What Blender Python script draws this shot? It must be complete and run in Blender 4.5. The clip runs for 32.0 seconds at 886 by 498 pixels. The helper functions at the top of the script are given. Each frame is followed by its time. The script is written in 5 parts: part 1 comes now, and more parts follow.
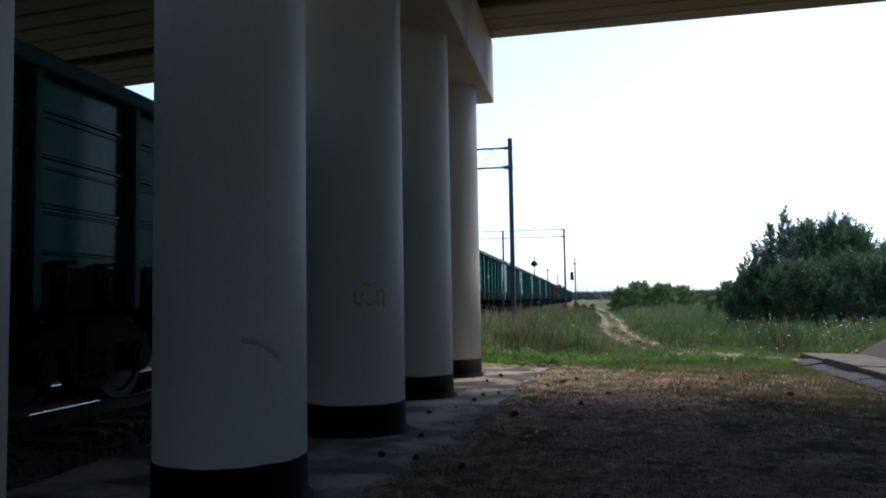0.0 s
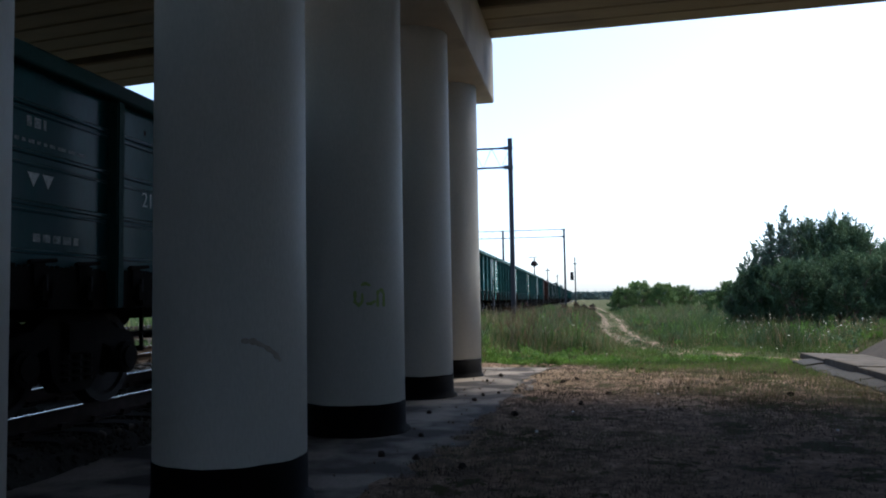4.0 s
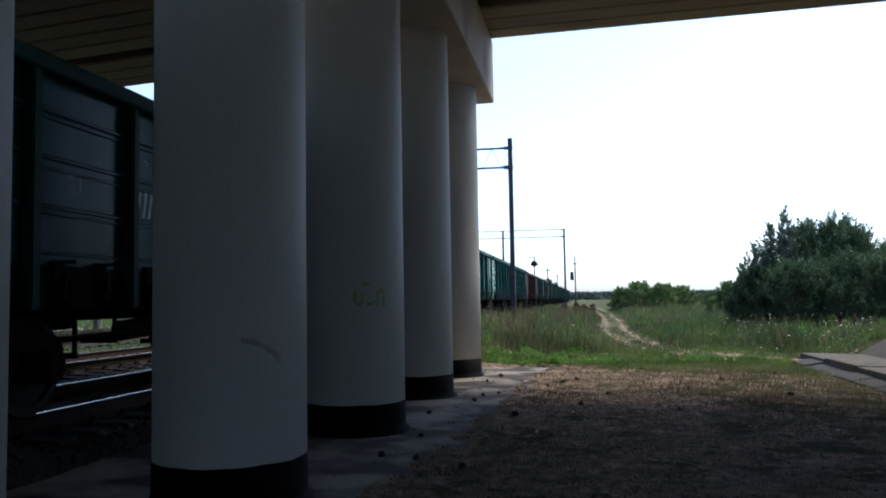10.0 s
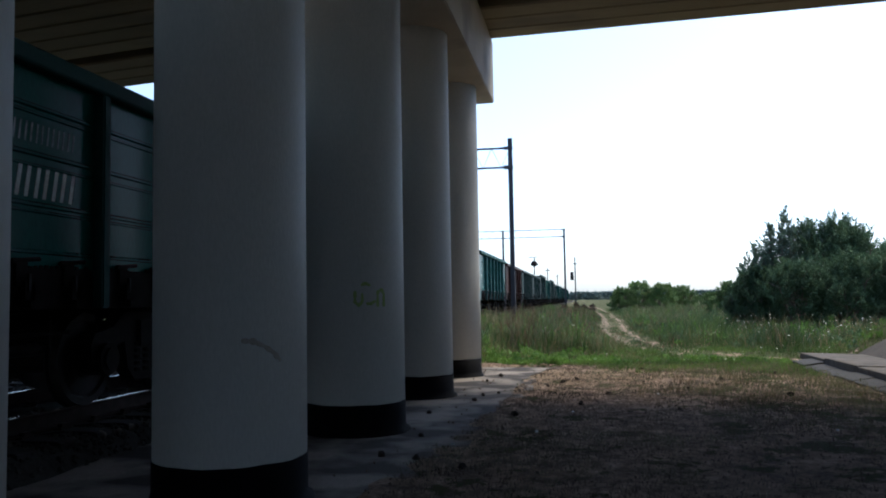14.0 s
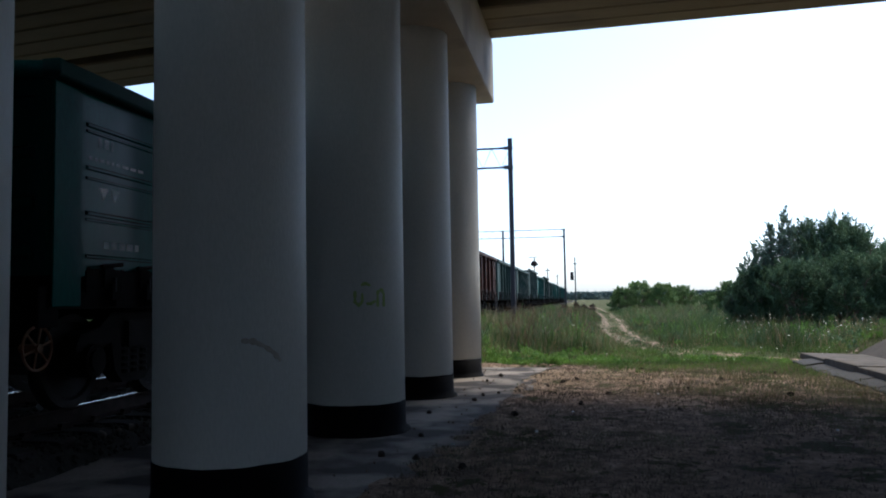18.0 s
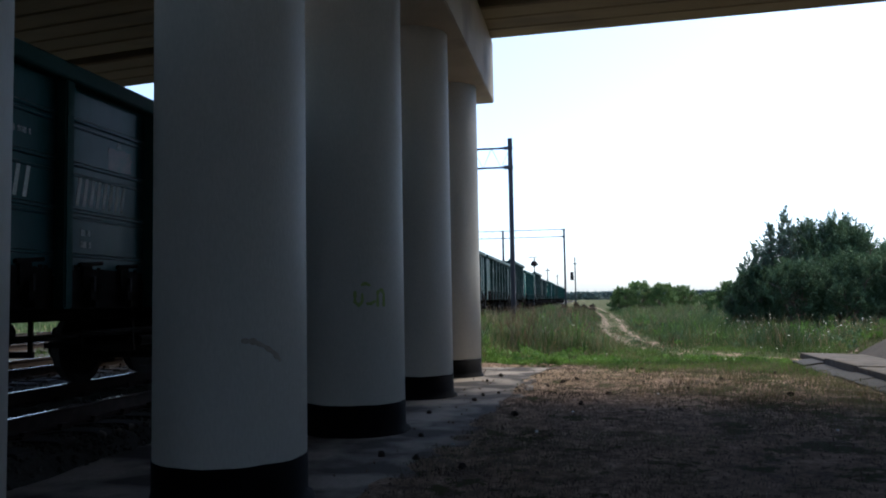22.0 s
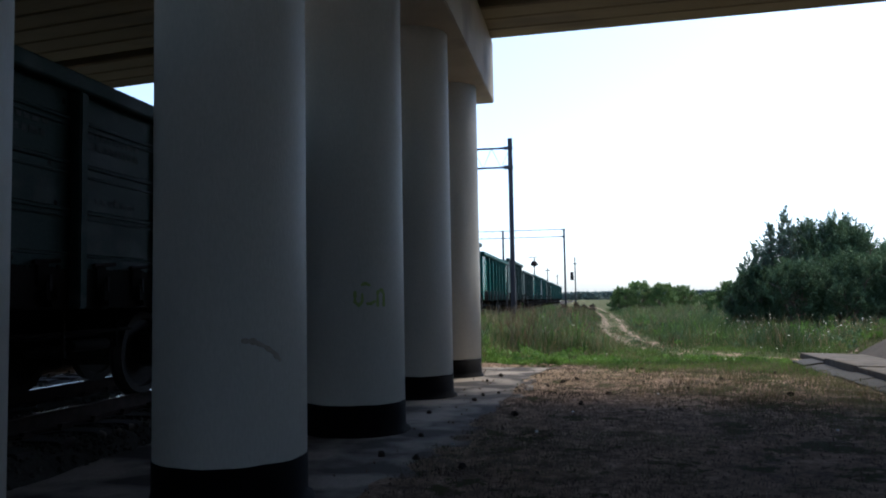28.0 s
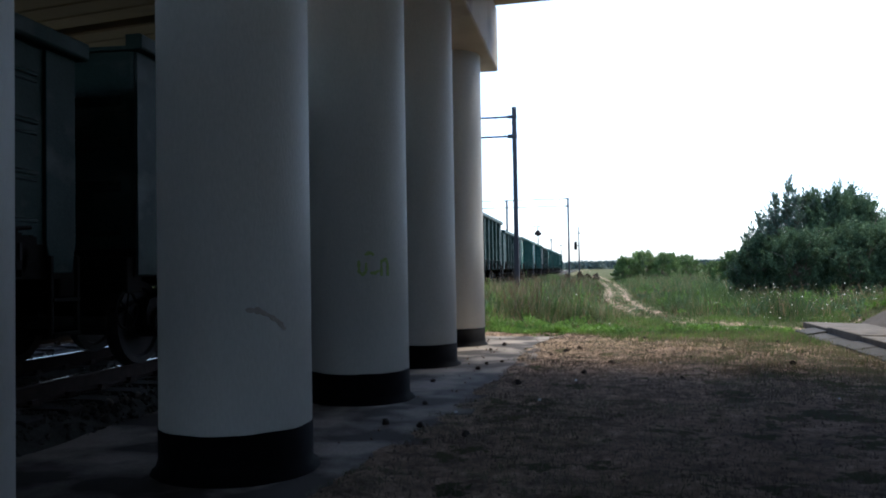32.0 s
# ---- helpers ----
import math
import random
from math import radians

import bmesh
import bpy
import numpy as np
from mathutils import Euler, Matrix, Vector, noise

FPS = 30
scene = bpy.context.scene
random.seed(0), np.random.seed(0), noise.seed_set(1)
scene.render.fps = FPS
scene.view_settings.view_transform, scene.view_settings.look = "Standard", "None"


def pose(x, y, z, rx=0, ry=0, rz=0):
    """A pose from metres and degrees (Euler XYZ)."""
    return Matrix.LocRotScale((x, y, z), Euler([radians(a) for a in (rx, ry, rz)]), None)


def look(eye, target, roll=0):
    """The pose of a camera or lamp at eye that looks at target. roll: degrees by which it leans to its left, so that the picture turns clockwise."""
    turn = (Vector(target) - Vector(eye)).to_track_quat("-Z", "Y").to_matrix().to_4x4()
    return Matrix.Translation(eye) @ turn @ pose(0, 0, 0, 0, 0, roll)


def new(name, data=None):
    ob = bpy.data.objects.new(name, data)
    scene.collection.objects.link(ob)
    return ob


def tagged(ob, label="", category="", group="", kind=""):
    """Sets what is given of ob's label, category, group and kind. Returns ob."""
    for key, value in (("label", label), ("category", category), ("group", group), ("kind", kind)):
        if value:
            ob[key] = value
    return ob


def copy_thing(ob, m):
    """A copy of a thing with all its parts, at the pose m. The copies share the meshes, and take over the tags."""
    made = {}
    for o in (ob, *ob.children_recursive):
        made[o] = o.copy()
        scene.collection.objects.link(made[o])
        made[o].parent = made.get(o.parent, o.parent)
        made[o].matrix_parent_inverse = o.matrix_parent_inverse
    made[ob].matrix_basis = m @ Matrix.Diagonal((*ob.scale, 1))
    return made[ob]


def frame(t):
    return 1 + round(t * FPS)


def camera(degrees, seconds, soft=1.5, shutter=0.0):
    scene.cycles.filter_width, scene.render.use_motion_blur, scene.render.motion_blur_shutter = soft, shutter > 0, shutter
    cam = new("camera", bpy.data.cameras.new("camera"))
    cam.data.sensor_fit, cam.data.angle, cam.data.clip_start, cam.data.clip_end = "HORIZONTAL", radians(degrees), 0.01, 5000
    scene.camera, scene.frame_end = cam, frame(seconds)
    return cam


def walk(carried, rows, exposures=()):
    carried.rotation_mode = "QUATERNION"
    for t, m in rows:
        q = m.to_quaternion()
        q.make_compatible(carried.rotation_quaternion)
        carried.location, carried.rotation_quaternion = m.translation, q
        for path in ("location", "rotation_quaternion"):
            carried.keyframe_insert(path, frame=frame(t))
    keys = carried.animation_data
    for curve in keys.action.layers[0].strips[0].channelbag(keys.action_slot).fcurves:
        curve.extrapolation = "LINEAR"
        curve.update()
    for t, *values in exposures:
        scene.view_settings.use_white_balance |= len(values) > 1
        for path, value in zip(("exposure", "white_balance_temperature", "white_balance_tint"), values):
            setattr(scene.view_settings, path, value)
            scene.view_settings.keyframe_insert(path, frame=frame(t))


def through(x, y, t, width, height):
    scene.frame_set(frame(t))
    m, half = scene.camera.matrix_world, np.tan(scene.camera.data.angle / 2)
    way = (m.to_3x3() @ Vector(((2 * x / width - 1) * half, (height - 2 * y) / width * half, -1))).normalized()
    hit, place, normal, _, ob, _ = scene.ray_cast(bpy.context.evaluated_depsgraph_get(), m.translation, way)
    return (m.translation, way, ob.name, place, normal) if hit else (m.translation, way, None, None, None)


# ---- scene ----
# ------------------------------------------------------------------ camera and its path
EYE = Vector((0.0, 0.0, 1.42))
YAW, PITCH, ROLL = 10.02, 3.667, -0.975
cam = camera(57.75, 32.0, soft=1.9, shutter=0.0)


def view(dx, dy, roll=0.0):
    """The camera's pose with its aim turned left by dx and down by dy degrees from the rest pose."""
    a, b = radians(YAW + dx), radians(PITCH - dy)
    ahead = Vector((-math.sin(a) * math.cos(b), math.cos(a) * math.cos(b), math.sin(b)))
    return look(EYE, EYE + ahead, ROLL + roll)


K = 0.0402  # degrees for each small unit of sway
SWAY = [(0.0, 0, 0), (29.9, 0, 0), (30.1, -1, 0), (30.3, 0, -1), (30.5, -1, -5), (30.7, 0, -4), (30.9, 1, -5.5),
        (31.0, 2, -3.3), (31.1, 3, 2), (31.2, 2, 27), (31.3, 1.5, 30), (31.4, 2, 30.5), (31.5, 3, 32), (31.6, 6, 46),
        (31.7, 6, 51), (31.8, 6, 51), (31.9, 6.5, 53), (32.0, 7.5, 54)]
EXPOSURE, KELVIN = 1.29, 5270
walk(cam, [(t, view(K * a, K * b)) for t, a, b in SWAY], exposures=[(t, EXPOSURE + e, KELVIN, 10) for t, e in ((0.0, 0), (31.0, 0), (31.5, 0.2), (32.0, 0.45))])

# ------------------------------------------------------------------ sky and sun
SUN_EL, SUN_AZ = 58.0, 50.0  # elevation, degrees clockwise from +Y
world = bpy.data.worlds.new("sky")
scene.world = world
world.use_nodes = True
wn, wl = world.node_tree.nodes, world.node_tree.links
sky = wn.new("ShaderNodeTexSky")
sky.sky_type, sky.sun_disc = "NISHITA", False
sky.sun_elevation, sky.sun_rotation = radians(SUN_EL), radians(SUN_AZ)
sky.air_density, sky.dust_density, sky.ozone_density = 1.0, 1.6, 1.0
veil = wn.new("ShaderNodeHueSaturation")  # thin summer haze pales the blue
veil.inputs["Saturation"].default_value = 0.75
wl.new(sky.outputs[0], veil.inputs["Color"])
wl.new(veil.outputs[0], wn["Background"].inputs[0])
wn["Background"].inputs[1].default_value = 0.122
sun = new("sun", bpy.data.lights.new("sun", "SUN"))
sun.data.energy, sun.data.angle, sun.data.color = 3.15, radians(30), (1.0, 0.81, 0.52)
sd = Vector((math.sin(radians(SUN_AZ)) * math.cos(radians(SUN_EL)), math.cos(radians(SUN_AZ)) * math.cos(radians(SUN_EL)), math.sin(radians(SUN_EL))))
sun.matrix_world = look(sd * 50, (0, 0, 0))


# ------------------------------------------------------------------ materials
def material(name, low, high, rough=0.8, scale=6.0, fine=60.0, bump=0.3, metal=0.0, random_by=0.0, stretch=(1, 1, 1), spread=0.5, spec=0.5, stain=None, stain_scale=1.2, stain_at=0.62, coords="Object", matt=0.0, dents=0.0, drift=0.0):
    """A surface of two colours mixed by coarse and fine noise, with relief and, if wanted, stains."""
    m = bpy.data.materials.new(name)
    m.use_nodes = True
    n, l = m.node_tree.nodes, m.node_tree.links
    b = n["Principled BSDF"]
    tc = n.new("ShaderNodeTexCoord")
    mp = n.new("ShaderNodeMapping")
    mp.inputs["Scale"].default_value = stretch
    l.new(tc.outputs[coords], mp.inputs[0])
    if drift:  # every object its own stretch of the pattern
        who, far = n.new("ShaderNodeObjectInfo"), n.new("ShaderNodeMath")
        far.operation = "MULTIPLY"
        l.new(who.outputs["Random"], far.inputs[0])
        far.inputs[1].default_value = 40.0 * drift
        l.new(far.outputs[0], mp.inputs["Location"])
    big, small = n.new("ShaderNodeTexNoise"), n.new("ShaderNodeTexNoise")
    for node, s, d in ((big, scale, 5), (small, fine, 4)):
        node.inputs["Scale"].default_value, node.inputs["Detail"].default_value = s, d
        l.new(mp.outputs[0], node.inputs["Vector"])
    mean = n.new("ShaderNodeMath")
    mean.operation = "MULTIPLY_ADD"
    l.new(small.outputs["Fac"], mean.inputs[0])
    mean.inputs[1].default_value = 0.45
    half = n.new("ShaderNodeMath")
    half.operation = "MULTIPLY"
    l.new(big.outputs["Fac"], half.inputs[0])
    half.inputs[1].default_value = 0.55
    l.new(half.outputs[0], mean.inputs[2])
    ramp = n.new("ShaderNodeValToRGB")
    ramp.color_ramp.elements[0].position, ramp.color_ramp.elements[1].position = 0.5 - 0.22 * spread * 2, 0.5 + 0.22 * spread * 2
    ramp.color_ramp.elements[0].color, ramp.color_ramp.elements[1].color = (*low, 1), (*high, 1)
    l.new(mean.outputs[0], ramp.inputs[0])
    colour = ramp.outputs[0]
    if stain:
        st = n.new("ShaderNodeTexNoise")
        st.inputs["Scale"].default_value, st.inputs["Detail"].default_value = stain_scale, 8
        l.new(mp.outputs[0], st.inputs["Vector"])
        sr = n.new("ShaderNodeValToRGB")
        sr.color_ramp.elements[0].position, sr.color_ramp.elements[1].position = stain_at - 0.08, stain_at + 0.08
        l.new(st.outputs["Fac"], sr.inputs[0])
        mix = n.new("ShaderNodeMixRGB")
        l.new(sr.outputs[0], mix.inputs[0])
        l.new(colour, mix.inputs[1])
        mix.inputs[2].default_value = (*stain, 1)
        colour = mix.outputs[0]
    if random_by:
        info, hsv, mr = n.new("ShaderNodeObjectInfo"), n.new("ShaderNodeHueSaturation"), n.new("ShaderNodeMapRange")
        l.new(info.outputs["Random"], mr.inputs[0])
        mr.inputs[3].default_value, mr.inputs[4].default_value = 1 - random_by, 1 + random_by
        l.new(mr.outputs[0], hsv.inputs["Value"])
        l.new(colour, hsv.inputs["Color"])
        colour = hsv.outputs[0]
    l.new(colour, b.inputs["Base Color"])
    b.inputs["Roughness"].default_value, b.inputs["Metallic"].default_value = rough, metal
    b.inputs["Specular IOR Level"].default_value = spec
    bp = n.new("ShaderNodeBump")
    bp.inputs["Strength"].default_value, bp.inputs["Distance"].default_value = bump, 0.02
    l.new(mean.outputs[0], bp.inputs["Height"])
    l.new(bp.outputs[0], b.inputs["Normal"])
    b.inputs["Diffuse Roughness"].default_value = matt
    if dents:  # sheet steel bulged between its ribs
        wave, db = n.new("ShaderNodeTexNoise"), n.new("ShaderNodeBump")
        wave.inputs["Scale"].default_value, wave.inputs["Detail"].default_value = 1.6, 0.5
        tall = n.new("ShaderNodeMapping")
        tall.inputs["Scale"].default_value = (1, 1, 0.3)
        l.new(tc.outputs[coords], tall.inputs[0])
        l.new(tall.outputs[0], wave.inputs["Vector"])
        db.inputs["Strength"].default_value, db.inputs["Distance"].default_value = 1.0, dents
        l.new(wave.outputs["Fac"], db.inputs["Height"])
        l.new(bp.outputs[0], db.inputs["Normal"])
        l.new(db.outputs[0], b.inputs["Normal"])
    return m


def foliage(name, low, high, rough=0.6, through=0.35):
    """Leaves or blades: every island its own shade of green, some light shining through."""
    m = bpy.data.materials.new(name)
    m.use_nodes = True
    n, l = m.node_tree.nodes, m.node_tree.links
    b = n["Principled BSDF"]
    geo, ramp = n.new("ShaderNodeNewGeometry"), n.new("ShaderNodeValToRGB")
    ramp.color_ramp.elements[0].color, ramp.color_ramp.elements[1].color = (*low, 1), (*high, 1)
    tc, patch, add2 = n.new("ShaderNodeTexCoord"), n.new("ShaderNodeTexNoise"), n.new("ShaderNodeMath")
    patch.inputs["Scale"].default_value, patch.inputs["Detail"].default_value = 0.7, 4
    l.new(tc.outputs["Object"], patch.inputs["Vector"])
    add2.operation = "MULTIPLY_ADD"
    l.new(patch.outputs["Fac"], add2.inputs[0])
    add2.inputs[1].default_value = 2.4
    half = n.new("ShaderNodeMath")
    half.operation = "MULTIPLY_ADD"
    l.new(geo.outputs["Random Per Island"], half.inputs[0])
    half.inputs[1].default_value, half.inputs[2].default_value = 0.7, -1.05
    l.new(half.outputs[0], add2.inputs[2])
    l.new(add2.outputs[0], ramp.inputs[0])
    l.new(ramp.outputs[0], b.inputs["Base Color"])
    b.inputs["Roughness"].default_value = rough
    b.inputs["Specular IOR Level"].default_value = 0.3
    tr, add = n.new("ShaderNodeBsdfTranslucent"), n.new("ShaderNodeMixShader")
    l.new(ramp.outputs[0], tr.inputs[0])
    add.inputs[0].default_value = through
    l.new(b.outputs[0], add.inputs[1])
    l.new(tr.outputs[0], add.inputs[2])
    l.new(add.outputs[0], n["Material Output"].inputs[0])
    return m


CONCRETE_COLUMN = material("painted_concrete", (0.418, 0.412, 0.38), (0.503, 0.497, 0.46), 0.68, 1.6, 55, 0.2, stretch=(1, 1, 0.35), spread=0.4, stain=(0.35, 0.352, 0.335), stain_scale=0.8, matt=1.0)
CONCRETE = material("cast_concrete", (0.34, 0.295, 0.225), (0.47, 0.41, 0.32), 0.85, 1.5, 45, 0.3, stain=(0.25, 0.22, 0.18), stain_scale=0.7, matt=1.0)
# Girders get darker concrete than the cap, with soffit shade included in the colour.
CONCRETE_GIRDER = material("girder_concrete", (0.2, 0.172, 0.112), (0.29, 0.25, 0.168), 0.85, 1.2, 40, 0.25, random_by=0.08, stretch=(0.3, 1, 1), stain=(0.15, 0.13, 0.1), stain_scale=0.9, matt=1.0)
CONCRETE_FLOOR = material("apron_concrete", (0.18, 0.155, 0.132), (0.37, 0.318, 0.272), 0.9, 2.6, 38, 0.6, spec=0.2, stain=(0.045, 0.036, 0.03), stain_scale=1.3, stain_at=0.47, matt=1.0)
# Toe, kerb and slope slabs darker than bare concrete, the deck's shade put into colour.
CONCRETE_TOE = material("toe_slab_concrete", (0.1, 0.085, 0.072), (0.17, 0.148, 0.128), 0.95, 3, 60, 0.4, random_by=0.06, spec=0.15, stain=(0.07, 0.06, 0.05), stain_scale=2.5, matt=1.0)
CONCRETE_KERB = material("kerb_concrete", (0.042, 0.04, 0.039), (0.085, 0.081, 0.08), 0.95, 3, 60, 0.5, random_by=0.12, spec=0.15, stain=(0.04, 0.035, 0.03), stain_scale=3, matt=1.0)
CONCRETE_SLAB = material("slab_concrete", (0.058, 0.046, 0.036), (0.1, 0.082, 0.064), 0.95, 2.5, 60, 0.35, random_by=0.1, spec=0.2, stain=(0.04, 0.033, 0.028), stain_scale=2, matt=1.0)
BITUMEN = material("bitumen", (0.002, 0.002, 0.0025), (0.006, 0.006, 0.007), 0.9, 5, 70, 0.3, spec=0.05)
ASPHALT = material("asphalt", (0.04, 0.04, 0.04), (0.07, 0.07, 0.068), 0.9, 3, 90, 0.4)
# Rust on the rail sides is darkened further to hold the bridge's shade.
RUST_RAIL = material("rusty_rail_side", (0.012, 0.009, 0.008), (0.035, 0.025, 0.02), 0.9, 8, 80, 0.3, spec=0.15)
RAIL_HEAD = material("polished_rail_head", (0.36, 0.36, 0.35), (0.5, 0.5, 0.48), 0.25, 3, 40, 0.03, metal=1.0)
# Ballast and its stones carry the shade under the deck in their colour.
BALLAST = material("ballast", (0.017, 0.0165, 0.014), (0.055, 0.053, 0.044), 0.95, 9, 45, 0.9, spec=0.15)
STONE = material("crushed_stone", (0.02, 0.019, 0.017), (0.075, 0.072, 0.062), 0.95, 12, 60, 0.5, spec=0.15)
CRUMB = material("soil_crumb", (0.03, 0.025, 0.02), (0.22, 0.165, 0.13), 0.95, 1.3, 40, 0.5, spec=0.2)
CLOD = material("dark_clod", (0.01, 0.008, 0.007), (0.035, 0.027, 0.022), 0.95, 9, 50, 0.6, spec=0.15)
# Sleeper concrete made nearly black, shade from deck and train coloured in.
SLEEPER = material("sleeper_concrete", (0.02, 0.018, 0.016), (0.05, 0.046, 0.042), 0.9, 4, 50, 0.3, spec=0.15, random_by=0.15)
STEEL_DARK = material("oily_black_steel", (0.004, 0.0035, 0.003), (0.012, 0.01, 0.009), 0.85, 5, 50, 0.3, spec=0.12)
WHEEL_STEEL = material("worn_wheel_steel", (0.006, 0.0055, 0.005), (0.018, 0.016, 0.015), 0.7, 5, 60, 0.2, spec=0.2)
MAST = material("grey_painted_mast", (0.009, 0.0095, 0.014), (0.022, 0.023, 0.03), 0.6, 3, 40, 0.1)
BRAKE_PAINT = material("rusty_orange_paint", (0.12, 0.05, 0.025), (0.24, 0.11, 0.05), 0.7, 6, 60, 0.2)
WHITE_PAINT = material("faded_white_paint", (0.6, 0.62, 0.62), (0.82, 0.84, 0.84), 0.7, 6, 60, 0.1)
SIGN_PAINT = material("faded_sign_paint", (0.4, 0.45, 0.46), (0.86, 0.89, 0.9), 0.75, 5, 40, 0.05, spread=0.4, spec=0.2)
DIM_PAINT = material("worn_sign_paint", (0.03, 0.07, 0.07), (0.45, 0.49, 0.5), 0.4, 9, 50, 0.05, spread=0.35, spec=0.17)
FLAG_RED = material("faded_red_paint", (0.015, 0.045, 0.042), (0.13, 0.075, 0.08), 0.3, 5, 40, 0.05, spread=0.4, spec=0.17)
PATCH_GREY = material("grey_cover_paint", (0.11, 0.11, 0.12), (0.16, 0.16, 0.17), 0.7, 4, 40, 0.05, spec=0.15)
CHALK = material("chalky_smear", (0.015, 0.025, 0.023), (0.11, 0.12, 0.12), 0.9, 7, 30, 0.1, stretch=(1, 1, 3), spread=0.3, spec=0.05)
GREEN_PAINT = material("faded_spray_paint", (0.2, 0.29, 0.07), (0.33, 0.4, 0.16), 0.7, 8, 60, 0.1)
SCUFF = material("brown_scuff", (0.22, 0.185, 0.155), (0.34, 0.305, 0.265), 0.9, 14, 60, 0.1)
GRASS = foliage("grass_blades", (0.018, 0.042, 0.013), (0.09, 0.135, 0.038))
GRASS_OLIVE = foliage("olive_grass_blades", (0.035, 0.045, 0.02), (0.14, 0.145, 0.07))
GRASS_FRESH = foliage("fresh_grass_blades", (0.045, 0.075, 0.02), (0.12, 0.185, 0.04))
DRY_GRASS = foliage("dry_stalks", (0.07, 0.055, 0.03), (0.24, 0.19, 0.115))
SORREL = foliage("brown_seed_heads", (0.035, 0.022, 0.014), (0.11, 0.07, 0.045))
STRAW = foliage("trodden_straw", (0.04, 0.031, 0.024), (0.27, 0.21, 0.16))
DRY_WEED = foliage("dry_weed_leaves", (0.025, 0.018, 0.012), (0.07, 0.05, 0.03))
FLOWER = foliage("white_flower_heads", (0.5, 0.5, 0.42), (0.75, 0.75, 0.68), 0.6, 0.3)
LEAF_WILLOW = foliage("willow_leaves", (0.03, 0.06, 0.03), (0.105, 0.165, 0.08), 0.8, 0.22)
LEAF_POPLAR = foliage("poplar_leaves", (0.045, 0.08, 0.05), (0.12, 0.17, 0.12))
LEAF_SHRUB = foliage("shrub_leaves", (0.055, 0.105, 0.03), (0.15, 0.225, 0.07))
LEAF_HERB = foliage("herb_leaves", (0.035, 0.085, 0.014), (0.14, 0.25, 0.04))
# The far leaves are bluish because distance haze is mixed into their colour.
LEAF_FAR = foliage("far_wood_leaves", (0.05, 0.078, 0.075), (0.085, 0.12, 0.115))
BARK = material("bark", (0.07, 0.055, 0.04), (0.16, 0.13, 0.1), 0.95, 10, 60, 0.6)
# Darker wagon green for top rails and posts, their shade put into the colour.
SHADED_TRIM_PAINT = material("shaded_green_trim", (0.006, 0.034, 0.03), (0.016, 0.062, 0.056), 0.6, 1.5, 40, 0.15, spec=0.1)
WAGON_PAINT = [
    # Pale upright patches in both greens are reflections of the bright opening, painted in.
    material("green_wagon_paint", (0.002, 0.05, 0.04), (0.007, 0.09, 0.073), 0.27, 1.0, 30, 0.06, spec=0.085, stain=(0.024, 0.08, 0.082), stain_scale=0.9, stain_at=0.56, stretch=(1, 1, 0.35), dents=0.03, drift=1.0),
    material("blue_green_wagon_paint", (0.003, 0.044, 0.047), (0.013, 0.08, 0.086), 0.28, 1.0, 30, 0.06, spec=0.09, stain=(0.036, 0.08, 0.092), stain_scale=0.8, stain_at=0.54, stretch=(1, 1, 0.35), dents=0.03, drift=1.0),
    material("brown_wagon_paint", (0.02, 0.0085, 0.006), (0.046, 0.0175, 0.013), 0.55, 1.0, 30, 0.2, spec=0.06, stain=(0.03, 0.016, 0.014), stain_scale=1.0, stain_at=0.56, dents=0.04, drift=1.0),
    material("sooty_dark_green_wagon_paint", (0.006, 0.018, 0.0155), (0.019, 0.044, 0.039), 0.5, 1.2, 30, 0.2, spec=0.1, stain=(0.045, 0.06, 0.058), stain_scale=1.5, stain_at=0.6, stretch=(1, 1, 1.6), dents=0.05, drift=1.0),
]


